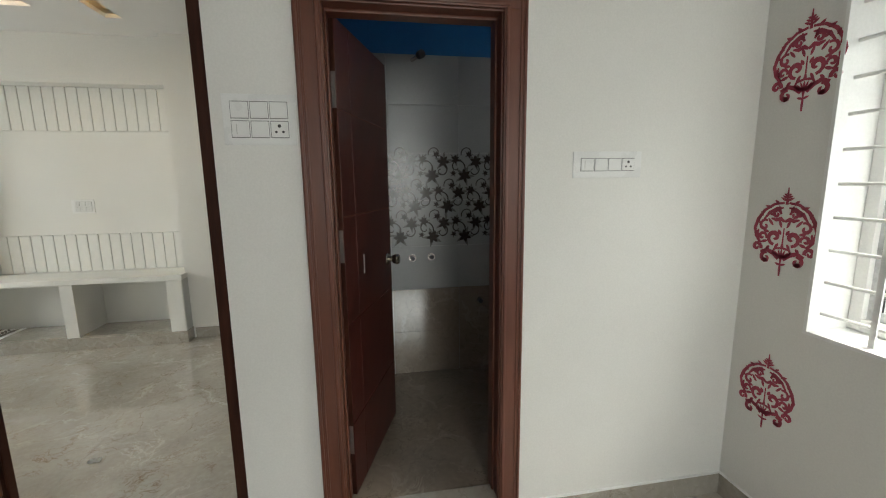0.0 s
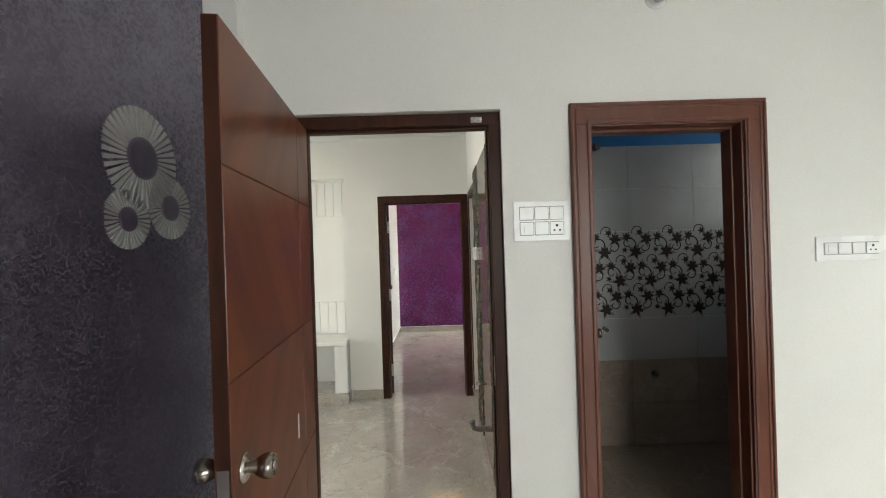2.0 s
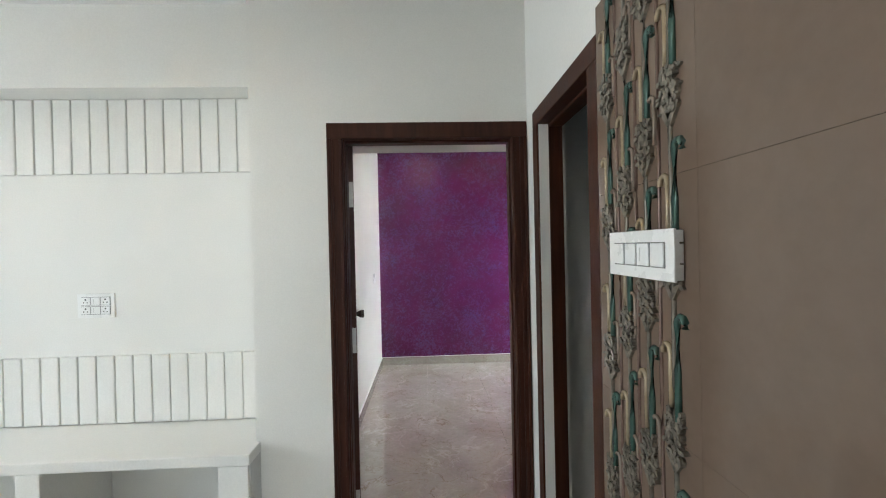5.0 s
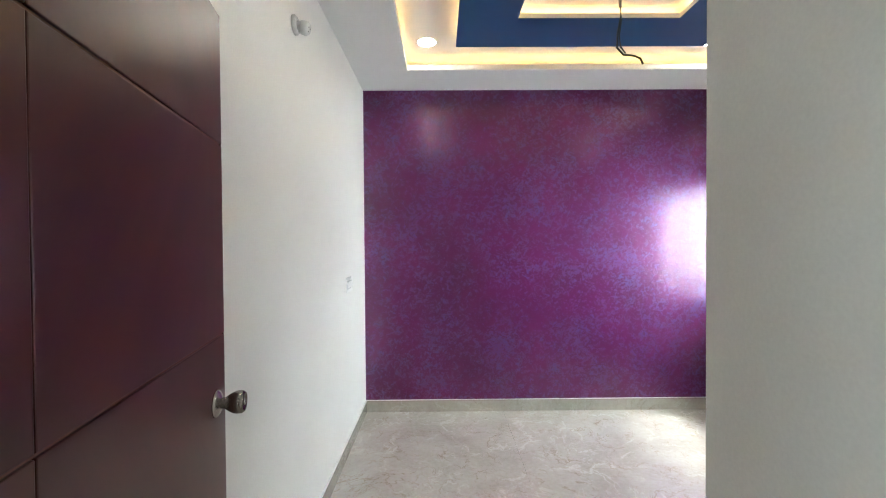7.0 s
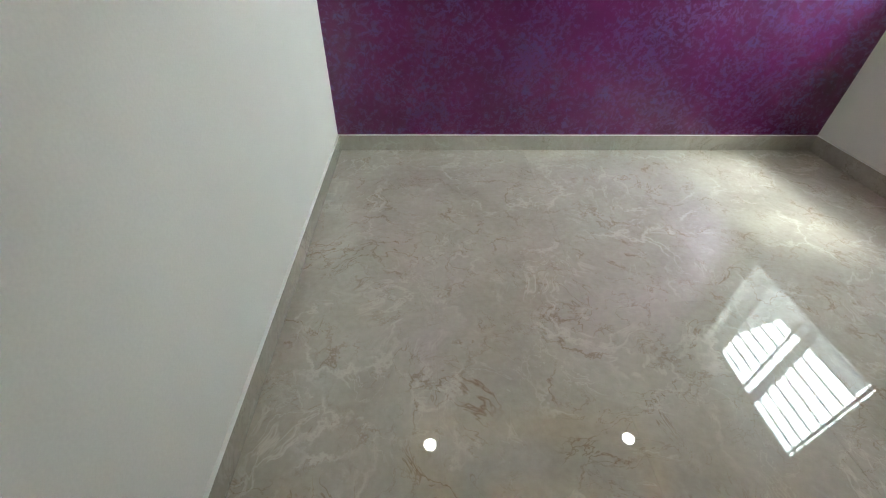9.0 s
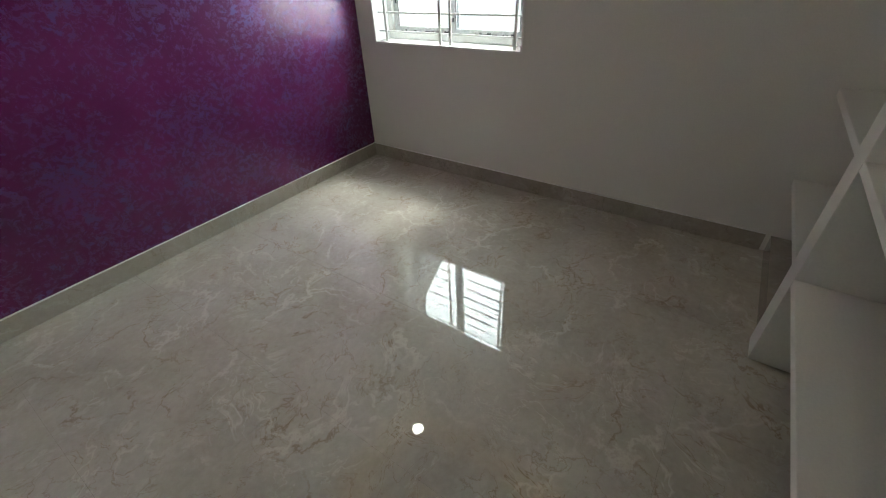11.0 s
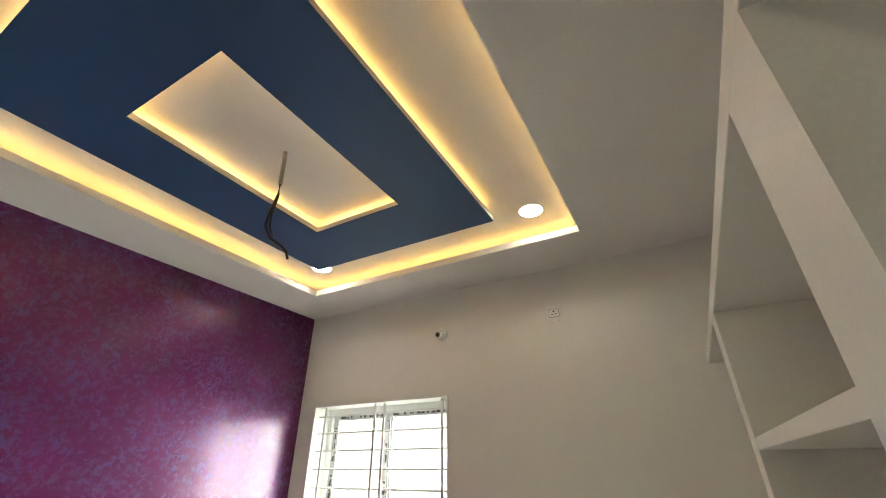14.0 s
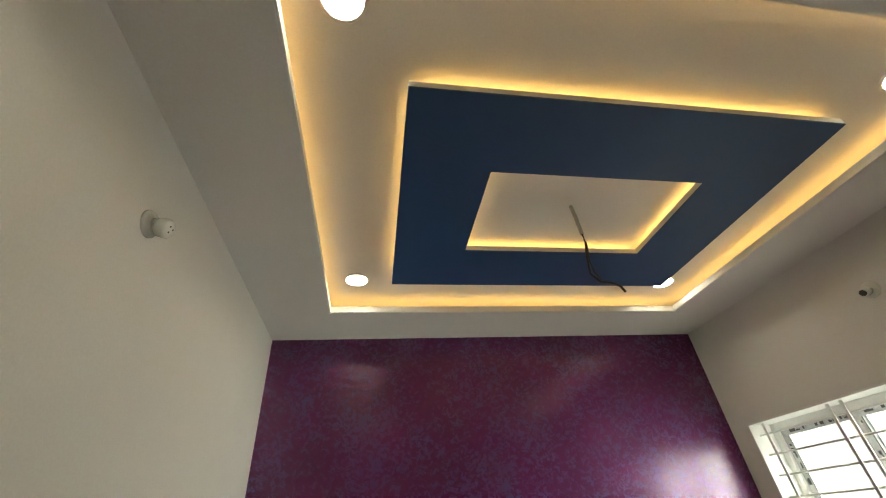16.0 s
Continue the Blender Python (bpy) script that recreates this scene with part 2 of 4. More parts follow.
STEMGOLD = surface("relief_gold_glaze", (0.27, 0.21, 0.13), (0.38, 0.30, 0.20), 25, 0.15, 0.25, 0.3)
STEMROSE = surface("relief_rose_glaze", (0.12, 0.072, 0.056), (0.17, 0.11, 0.088), 25, 0.15, 0.25, 0.3)
PETAL = surface("relief_flower_glaze", (0.10, 0.10, 0.085), (0.33, 0.28, 0.22), 60, 0.1, 0.18, 0.35)
BATHPALE = surface("bath_pale_tile", (0.38, 0.38, 0.37), (0.43, 0.43, 0.42), 3, 0.28, 0.34)
BATHBEIGE = marble("bath_beige_tile", (0.26, 0.21, 0.165), (0.34, 0.28, 0.22), (0.18, 0.14, 0.1), (0.42, 0.36, 0.3), 0.14)
BATHBLUE = surface("bath_blue_paint", (0.015, 0.16, 0.42), (0.02, 0.2, 0.5), 3, 0.5)
PRINT = surface("dark_flower_print", (0.035, 0.028, 0.022), (0.07, 0.05, 0.04), 60, 0.2)
PRINTGREY = surface("grey_leaf_print", (0.17, 0.16, 0.15), (0.24, 0.23, 0.21), 60, 0.2)
CRIMSON = surface("crimson_stencil_paint", (0.30, 0.022, 0.055), (0.42, 0.055, 0.095), 30, 0.45)
SILVER = surface("silver_decal", (0.40, 0.39, 0.385), (0.50, 0.49, 0.48), 20, 0.4, 0.5, 0.05)
DECALDARK = surface("dark_decal", (0.09, 0.075, 0.105), (0.135, 0.115, 0.155), 20, 0.35)
BLUE = surface("blue_ceiling_paint", (0.018, 0.062, 0.165), (0.022, 0.072, 0.185), 2, 0.5, 0.6, relief=0.05)
CONDUIT = surface("grey_conduit", (0.40, 0.39, 0.37), (0.5, 0.49, 0.46), 20, 0.4)
WIRE = surface("black_wire", (0.012, 0.012, 0.012), (0.03, 0.03, 0.03), 40, 0.4)
PIPE = surface("grey_pvc_pipe", (0.22, 0.20, 0.19), (0.3, 0.28, 0.26), 30, 0.4)
BROWNHOLE = surface("raw_plaster_hole", (0.10, 0.06, 0.04), (0.25, 0.17, 0.12), 60, 0.9, relief=0.6)
# greyer white for the bench end, its shade put into the colour
ENDSHADE = surface("bench_end_shade", (0.52, 0.52, 0.50), (0.62, 0.62, 0.60), 8, 0.8)
WARM = glow("warm_led_strip", (1.0, 0.60, 0.21), 13.0)
LAMPGLOW = glow("downlight_diffuser", (1.0, 0.93, 0.82), 65.0)
HAZE = glow("bright_hazy_sky", (1.0, 1.0, 0.99), 1.8)
GLASS, gnt, gb = material("window_glass")
gb.inputs["Transmission Weight"].default_value, gb.inputs["Roughness"].default_value, gb.inputs["IOR"].default_value = 1.0, 0.02, 1.45
gnt.links.new(ramp(gnt, noise_tex(gnt, coords(gnt), 3), [(0.3, (0.9, 0.93, 0.93)), (0.7, (0.96, 0.98, 0.98))]), gb.inputs["Base Color"])

# ---- building helpers ----
def place_of(ob):
    m = ob.matrix_basis.copy()
    while ob.parent:
        ob = ob.parent
        m = ob.matrix_basis @ m
    return m


def part(name, bm, mat, parent=None, label="", local=False, smooth=False):
    if parent is not None and not local:
        bm.transform(place_of(parent).inverted())
    me = bpy.data.meshes.new(name)
    bm.to_mesh(me)
    bm.free()
    me.materials.append(mat)
    if smooth:
        for p in me.polygons:
            p.use_smooth = True
    ob = new(name, me)
    if parent is not None:
        ob.parent = parent
    if label:
        tagged(ob, label)
    return ob


def thing(name, m, label, category, group="", kind=""):
    ob = new(name)
    ob.empty_display_size = 0.05
    ob.matrix_basis = m
    return tagged(ob, label, category, group, kind)


def add_box(bm, x0, x1, y0, y1, z0, z1, bevel=0.0):
    r = bmesh.ops.create_cube(bm, size=1, matrix=Matrix.Translation(((x0 + x1) / 2, (y0 + y1) / 2, (z0 + z1) / 2)) @ Matrix.Diagonal((abs(x1 - x0), abs(y1 - y0), abs(z1 - z0), 1)))
    if bevel:
        es = list({e for v in r["verts"] for e in v.link_edges})
        bmesh.ops.bevel(bm, geom=es, offset=bevel, segments=2, affect="EDGES", profile=0.6)
    return bm


def block(x0, x1, y0, y1, z0, z1, bevel=0.0):
    return add_box(bmesh.new(), x0, x1, y0, y1, z0, z1, bevel)


def blocks(rows, bevel=0.0):
    bm = bmesh.new()
    for r in rows:
        add_box(bm, *r, bevel)
    return bm


def wall(name, axis, p0, p1, a0, a1, z0, z1, mat, holes=(), label=""):
    """A wall slab from p0 to p1 across axis, from a0 to a1 along, with openings (a, a, z, z) through it."""
    bm = bmesh.new()
    cuts = sorted({a0, a1, *[h[0] for h in holes], *[h[1] for h in holes]})
    for s, e in zip(cuts, cuts[1:]):
        spans, mid = [(z0, z1)], (s + e) / 2
        for h in holes:
            if h[0] < mid < h[1]:
                spans = [q for lo, hi in spans for q in ((lo, min(hi, h[2])), (max(lo, h[3]), hi)) if q[1] - q[0] > 1e-4]
        for lo, hi in spans:
            if axis == "y":
                add_box(bm, s, e, p0, p1, lo, hi)
            else:
                add_box(bm, p0, p1, s, e, lo, hi)
    bmesh.ops.remove_doubles(bm, verts=bm.verts, dist=1e-5)
    return tagged(part(name, bm, mat), label, "wall", kind="structure")


def cyl(bm, p, q, r, r2=None, seg=16):
    p, q = Vector(p), Vector(q)
    d = q - p
    m = Matrix.Translation((p + q) / 2) @ d.to_track_quat("Z", "Y").to_matrix().to_4x4()
    bmesh.ops.create_cone(bm, cap_ends=True, segments=seg, radius1=r, radius2=r if r2 is None else r2, depth=d.length, matrix=m)
    return bm


def tube(bm, pts, r, seg=8):
    """A round tube through the points."""
    rings = []
    pts = [Vector(p) for p in pts]
    for i, p in enumerate(pts):
        d = (pts[min(i + 1, len(pts) - 1)] - pts[max(i - 1, 0)]).normalized()
        q = d.to_track_quat("Z", "Y")
        rings.append([bm.verts.new(p + q @ Vector((r * math.cos(a), r * math.sin(a), 0))) for a in [2 * math.pi * k / seg for k in range(seg)]])
    for a, b in zip(rings, rings[1:]):
        for k in range(seg):
            bm.faces.new((a[k], a[(k + 1) % seg], b[(k + 1) % seg], b[k]))
    bm.faces.new(rings[0][::-1])
    bm.faces.new(rings[-1])
    return bm


def lathe(bm, profile, m, seg=20):
    """Turns (radius, height) pairs round z, then moves the body by m."""
    rings = [[bm.verts.new(m @ Vector((r * math.cos(2 * math.pi * k / seg), r * math.sin(2 * math.pi * k / seg), h))) for k in range(seg)] for r, h in profile]
    for a, b in zip(rings, rings[1:]):
        for k in range(seg):
            bm.faces.new((a[k], a[(k + 1) % seg], b[(k + 1) % seg], b[k]))
    bm.faces.new(rings[0][::-1])
    bm.faces.new(rings[-1])
    return bm


def ribbon(bm, pts, widths, m, thick=0.002):
    """A flat stroke through 2D points with a width at each, standing thick off the plane z = 0 of m."""
    top, low = [], []
    for i, (x, y) in enumerate(pts):
        xa, ya = pts[max(i - 1, 0)]
        xb, yb = pts[min(i + 1, len(pts) - 1)]
        n = Vector((-(yb - ya), xb - xa)).normalized() * widths[i] / 2
        top.append([bm.verts.new(m @ Vector((x + s * n.x, y + s * n.y, thick))) for s in (1, -1)])
        low.append([bm.verts.new(m @ Vector((x + s * n.x, y + s * n.y, 0))) for s in (1, -1)])
    for i in range(len(pts) - 1):
        bm.faces.new((top[i][0], top[i][1], top[i + 1][1], top[i + 1][0]))
        bm.faces.new((top[i][0], top[i + 1][0], low[i + 1][0], low[i][0]))
        bm.faces.new((top[i][1], low[i][1], low[i + 1][1], top[i + 1][1]))


def spiral(x, y, r0, r1, a0, a1, n=14):
    """Points from radius r0 to r1 while the angle goes from a0 to a1 degrees."""
    out = []
    for i in range(n):
        f = i / (n - 1)
        a, r = radians(a0 + (a1 - a0) * f), r0 + (r1 - r0) * f
        out.append((x + r * math.cos(a), y + r * math.sin(a)))
    return out


def petal(bm, x, y, a, length, width, m, thick=0.002):
    """A pointed leaf from (x, y) at a degrees."""
    pts = [(x + length * f * math.cos(radians(a)), y + length * f * math.sin(radians(a))) for f in (0, 0.25, 0.5, 0.75, 1)]
    ribbon(bm, pts, [width * w for w in (0.25, 0.85, 1, 0.7, 0.06)], m, thick)


def plane_on(axis, at, a, z, turn=1):
    """A frame on a wall: its x runs along the wall, its y up, its z out of the wall. axis: the wall's normal, signed."""
    if axis == "-y":
        cols = ((1, 0, 0), (0, 0, 1), (0, -1, 0))
        o = (a, at, z)
    elif axis == "+y":
        cols, o = ((-1, 0, 0), (0, 0, 1), (0, 1, 0)), (a, at, z)
    elif axis == "-x":
        cols, o = ((0, -1, 0), (0, 0, 1), (-1, 0, 0)), (at, a, z)
    else:
        cols, o = ((0, 1, 0), (0, 0, 1), (1, 0, 0)), (at, a, z)
    r = Matrix(cols).transposed().to_4x4()
    return Matrix.Translation(o) @ r


# plan
YA, YA2 = 2.08, 2.17          # wall between the front bedroom and the hall
XA0, XA1 = -1.785, 1.358      # side walls of the front bedroom
YC, YC2 = 4.68, 4.84          # wall between the hall and the purple bedroom
XH = -0.612                   # tiled side of the hall
XL, XR, YP = -1.70, 1.435, 8.022
ZC, ZH, ZU = 2.757, 2.70, 2.868
YS, YN = 5.272, 4.84           # shelf front and back
YBATH, STEP = 3.28, 0.13

# ---- structure: floor ----
floor = tagged(part("floor", block(-5.2, 2.2, -2.6, 8.3, -0.2, -0.0125), JOINT), "polished beige marble-look tile floor with fine joints", "floor", kind="structure")

tagged(part("backdrop", block(12.0, 12.1, -25, 35, -6, 16), HAZE), "bright white hazy sky outside the windows", "sky", kind="structure")
tagged(part("ground", block(-40, 40, -40, 50, -3.3, -3.2), GROUT), "pale dusty ground outside", "ground", kind="structure")

# ---- structure: walls ----
wall("wall_bedroom_front", "y", YA, YA2, XA0 - 0.1, XA1 + 0.25, 0, 2.85, WHITE, [(-1.49, -0.655, 0, 2.075), (-0.345, 0.345, 0, 2.045)], "cream-white painted wall with two doorways")
wall("wall_texture_grey", "x", XA0 - 0.12, XA0, -2.4, YA, 0, 2.85, GREYVIOLET, (), "dark grey-violet textured paint wall")
wall("wall_window_front", "x", XA1, XA1 + 0.22, -2.4, YA, 0, 2.85, WHITE, [(0.55, 1.805, 0.868, 2.05)], "cream-white wall with a barred window")
# unseen wall; its opening is added for the rear fill lamp
wall("wall_back", "y", -2.5, -2.4, XA0 - 0.12, XA1 + 0.22, 0, 2.85, WHITE, [(-0.15, 1.2, 0.85, 2.1)], "plain white back wall with an added unseen opening")
tagged(part("pilaster", block(XA0, -1.655, YA - 0.05, YA, 0, 2.75), WHITE), "white boxed corner pilaster", "pilaster", kind="structure")

wall("wall_hall_tiled_side", "x", XH, XH + 0.11, YA2, YC, 0, 2.85, WHITE, [(3.955, 4.485, 0, 2.03)], "white hall wall behind glazed tiles")
wall("wall_bath_back", "y", YBATH + 0.01, YBATH + 0.11, XH + 0.11, XA1 + 0.25, 0, 2.85, WHITE, (), "tiled back wall of the bathroom")
# the opening is invented, out of view, to let the bathroom fill in
wall("wall_bath_side", "x", XA1 + 0.15, XA1 + 0.25, YA2, 4.68, 0, 2.85, BATHPALE, [(2.62, 3.0, 1.98, 2.42)], "pale tiled bathroom side wall")
wall("wall_hall_purple_side", "y", YC, YC2, -1.894, XR + 0.25, 0, 2.85, WHITE, [(-1.545, XH, 0, 2.09)], "white wall with a dark-framed doorway")
wall("wall_niche_back", "y", 4.95, 5.05, -3.81, -1.82, 0, 2.85, WHITE, (), "white back wall of the television niche")
wall("wall_niche_side", "x", -1.894, -1.80, YC2, 4.95, 0, 2.85, WHITE)
tagged(bpy.data.objects["wall_niche_side"], "white side wall of the niche")
tagged(part("wall_niche_header", block(-3.66, -1.894, 4.79, 4.95, 2.318, 2.85), WHITE), "white header wall over the television niche", "wall", kind="structure")
wall("wall_hall_recess_side", "x", -3.81, -3.71, 5.05, 6.4, 0, 2.95, WHITE, (), "white wall beside the niche")
# the opening is assumed and unseen, added for the hall fill lamp
wall("wall_hall_end", "x", -4.85, -4.72, 2.2, 6.4, 0, 2.95, WHITE, [(2.65, 4.35, 0.5, 2.2)], "white end wall of the hall with an added unseen opening")
wall("wall_hall_recess_end", "y", 6.4, 6.5, -4.85, -3.71, 0, 2.95, WHITE, (), "white wall at the end of the passage")
wall("wall_hall_front", "y", YA2 - 0.15, YA2, -4.85, XA0 - 0.1, 0, 2.95, WHITE, (), "plain white wall of the hall")

wall("wall_purple", "y", YP, YP + 0.15, XL - 0.1, XR + 0.2, 0, 2.95, PURPLE, (), "purple metallic textured feature wall")
wall("wall_bedroom_west", "x", XL - 0.1, XL, YC2, YP, 0, 2.95, WHITE, (), "plain white painted bedroom wall")
wall("wall_bedroom_window", "x", XR, XR + 0.2, YC2, YP, 0, 2.95, WHITE, [(6.722, 7.874, 0.866, 2.050)], "white bedroom wall with a barred window")
tagged(part("wall_shelf_pier", block(-0.565, -0.40, YC2, YS, 0, 2.085), WHITE), "white pier beside the built-in shelves", "wall", kind="structure")

# unseen blocker, added to stop the sun entering the bathroom opening
tagged(part("sunshade", block(XA1 + 0.251, XA1 + 0.90, 2.45, 3.20, 2.86, 2.94), WHITE), "added unseen slab that keeps sun out of the bathroom opening", "sunshade", kind="structure")

# ---- structure: ceilings ----
tagged(part("ceiling_front_bedroom", block(XA0, XA1, -2.4, YA, 2.75, 2.85), CEIL), "plain white ceiling", "ceiling", kind="structure")
tagged(part("ceiling_bath", block(XH + 0.11, XA1 + 0.15, YA2, YC, 2.62, 2.72), BATHBLUE), "blue painted bathroom ceiling", "ceiling", kind="structure")
hc = bmesh.new()
RX0, RX1, RY0, RY1 = -4.25, -2.50, 2.72, 4.24
SX0, SX1, SY1 = -2.115, -2.0, 4.39
for r in ((RX1, SX0, YA2, 4.95), (SX1, XH, YA2, 4.95), (-4.72, RX0, YA2, 4.95), (RX0, RX1, YA2, RY0), (RX0, RX1, RY1, 4.95), (SX0, SX1, YA2, 2.5), (SX0, SX1, SY1, 4.95)):
    add_box(hc, *r, ZH, ZH + 0.03)
add_box(hc, -4.85, XH, YA2 - 0.1, 5.0, 2.85, 2.9)
add_box(hc, -4.85, -3.71, 4.95, 6.4, 2.80, 2.86)
tagged(part("ceiling_hall", hc, CEIL), "white false ceiling with a light cove and a slot", "ceiling", kind="structure")
CX0, CX1, CY0, CY1 = -1.298, 1.047, 5.69, 7.622
cb = bmesh.new()
for r in ((XL, CX0, YC2, YP), (CX1, XR, YC2, YP), (CX0, CX1, YC2, CY0), (CX0, CX1, CY1, YP)):
    add_box(cb, *r, ZC, ZC + 0.028)
for r in ((CX0 - 0.004, CX0 + 0.008, CY0, CY1), (CX1 - 0.008, CX1 + 0.004, CY0, CY1), (CX0, CX1, CY0 - 0.004, CY0 + 0.008), (CX0, CX1, CY1 - 0.008, CY1 + 0.004)):
    add_box(cb, *r, ZC + 0.002, ZC + 0.040)
add_box(cb, XL, XR, YC2, YP, ZU, ZU + 0.06)
tagged(part("ceiling_purple_bedroom", cb, CEIL), "white false ceiling with a rectangular light cove", "ceiling", kind="structure")

# ---- doors ----
def knob_set(parent, x, y, z, side):
    """Round knob on a rose, standing off the leaf's face along local y by side."""
    base = Matrix.Translation((x, y, z)) @ Matrix.Rotation(radians(-90 * side), 4, "X")
    k = part("knob", lathe(bmesh.new(), [(0.013, 0.008), (0.0125, 0.020), (0.015, 0.023), (0.020, 0.030), (0.0255, 0.041), (0.0270, 0.050), (0.0262, 0.058), (0.0225, 0.063), (0.0205, 0.0635), (0.0185, 0.0615), (0.006, 0.0605)], base, 28), KNOBSTEEL, parent, "brushed dark steel round knob", True, True)
    part("rose", lathe(bmesh.new(), [(0.032, 0.0), (0.032, 0.0025), (0.0295, 0.005), (0.024, 0.0085), (0.016, 0.011), (0.0135, 0.0125)], base, 28), STEEL, k, "", True, True)
    part("key_barrel", lathe(bmesh.new(), [(0.008, 0.060), (0.008, 0.0632), (0.0068, 0.0642), (0.001, 0.0642)], base, 16), STEEL, k, "", True, True)
    slot = add_box(bmesh.new(), -0.0008, 0.0008, -0.004, 0.004, 0.0638, 0.0646)
    slot.transform(base)
    part("key_slot", slot, SLOT, k, "", True)
    return k


def door_leaf(name, m, width, height, mats, label, mirror, knob_z, grooves, split):
    """A flush veneered leaf, hinge at x = 0, running to x = width, its thickness in y; grooves cut on both faces."""
    door = thing(name, m, label, "door", kind="structure")
    t = 0.034
    bm = bmesh.new()
    gx, gap, seam = width * split, 0.005, 0.0014
    levels = [0.0, *grooves, height]
    add_box(bm, 0.004, width - 0.004, -t / 2 + 0.004, t / 2 - 0.004, 0.004, height - 0.004)
    part("leaf_core", bm, GROOVE, door, "", True)
    for i, (z0, z1) in enumerate(zip(levels, levels[1:])):
        for j, (x0, x1) in enumerate(((0, gx), (gx, width))):
            bm = block(x0 + (seam / 2 if x0 else 0), x1 - (seam / 2 if x1 < width else 0), -t / 2, t / 2, z0 + (gap / 2 if z0 else 0), z1 - (gap / 2 if z1 < height else 0), 0.002)
            part("leaf_panel", bm, mats[(i + j) % 2], door, "", True)
    knob_set(door, width - 0.065, t / 2, knob_z, 1)
    knob_set(door, width - 0.065, -t / 2, knob_z, -1)
    part("latch_plate", block(width + 0.0005, width + 0.003, -0.012, 0.012, knob_z - 0.03, knob_z + 0.03), STEEL, door, "steel latch plate", True)
    part("edge_band", block(width - 0.001, width + 0.0012, -t / 2 + 0.002, t / 2 - 0.002, 0.003, height - 0.003), DARKFRAME, door, "dark stained leaf edge", True)
    part("edge_band", block(-0.0012, 0.001, -t / 2 + 0.002, t / 2 - 0.002, 0.003, height - 0.003), DARKFRAME, door, "dark stained leaf edge", True)
    for side in (1, -1):
        y0, y1 = sorted((side * (t / 2 - 0.004), side * (t / 2 + 0.0012)))
        part("groove_filler", block(width * 0.33 - 0.006, width * 0.33 + 0.006, y0, y1, 0.905, 0.985), CASING, door, "short pale strip in the groove", True)
    for hz in (0.25, 1.05, height - 0.245):
        part("hinge_leaf", block(-0.0025, -0.0002, -t / 2 + 0.003, t / 2 - 0.003, hz - 0.062, hz + 0.062), HINGE, door, "steel hinge flap", True)
        h = part("hinge", block(-0.003, 0.026, mirror * (t / 2), mirror * (t / 2 + 0.0025), hz - 0.05, hz + 0.05), HINGE, door, "steel butt hinge", True)
        part("hinge_pin", cyl(bmesh.new(), (-0.006, mirror * (t / 2 + 0.004), hz - 0.05), (-0.006, mirror * (t / 2 + 0.004), hz + 0.05), 0.006, seg=10), HINGE, h, "", True)
    return door


# groove brown lightened to paint in the light caught on the groove lips
GROOVE = surface("groove_lit_tone", (0.11, 0.038, 0.02), (0.16, 0.06, 0.034), 20, 0.45)


def door_frame(name, axis, at0, at1, a0, a1, z0, top, w, mat, label, moulding=0.0, mould_side=-1):
    """Jambs and head of section w in an opening a0 to a1; moulding: projecting stepped architrave on one side."""
    mid = ((at0 + at1) / 2, (a0 + a1) / 2)
    f = thing(name, pose(*((mid[1], mid[0]) if axis == "y" else mid), z0), label, "door frame", kind="structure")

    def bx(a, b, lo, hi, p0=at0, p1=at1):
        return block(a, b, p0, p1, lo, hi, 0.004) if axis == "y" else block(p0, p1, a, b, lo, hi, 0.004)
    part("jamb", bx(a0, a0 + w, z0, top - w), mat, f)
    part("jamb", bx(a1 - w, a1, z0, top - w), mat, f)
    part("head", bx(a0, a1, top - w, top), mat, f)
    # rebate stop
    p0, p1 = (at0 + (at1 - at0) * 0.45, at1)
    part("stop", bx(a0 + w, a0 + w + 0.008, z0, top - w, p0, p1), mat, f)
    part("stop", bx(a1 - w - 0.008, a1 - w, z0, top - w, p0, p1), mat, f)
    part("stop", bx(a0 + w, a1 - w, top - w - 0.012, top - w, p0, p1), mat, f)
    if moulding:
        ref = at0 if mould_side < 0 else at1
        for wide, deep, off in ((0.085, 0.016, 0.0), (0.011, 0.022, 0.003), (0.008, 0.020, 0.020), (0.013, 0.021, 0.066)):
            lo, hi = (ref - deep, ref - 0.0005) if mould_side < 0 else (ref + 0.0005, ref + deep)
            o0, o1 = a0 - moulding + off, a1 + moulding - off
            part("architrave", bx(o0, o0 + wide, z0, top + moulding - off - wide, lo, hi), mat, f)
            part("architrave", bx(o1 - wide, o1, z0, top + moulding - off - wide, lo, hi), mat, f)
            part("architrave", bx(o0, o1, top + moulding - off - wide, top + moulding - off, lo, hi), mat, f)
    return f


door_frame("door_frame_bedroom", "y", 2.105, 2.166, -1.49, -0.655, 0, 2.072, 0.048, DARKFRAME, "dark brown stained door frame set in the plaster")
door_frame("door_frame_bath", "y", YA + 0.0, YA + 0.11, -0.345, 0.345, STEP, 2.043, 0.048, BROWNFRAME, "brown stained door frame with stepped moulded architrave", 0.042)
door_frame("door_frame_purple", "y", YC - 0.005, YC + 0.098, -1.545, XH - 0.002, 0, 2.09, 0.072, DARKFRAME, "dark brown stained door frame in the hall corner")
door_frame("door_frame_side", "x", XH - 0.008, XH + 0.10, 3.885, 4.555, STEP, 2.085, 0.068, DARKFRAME, "dark brown stained door frame beside the tiled wall")
pf = bpy.data.objects["door_frame_purple"]
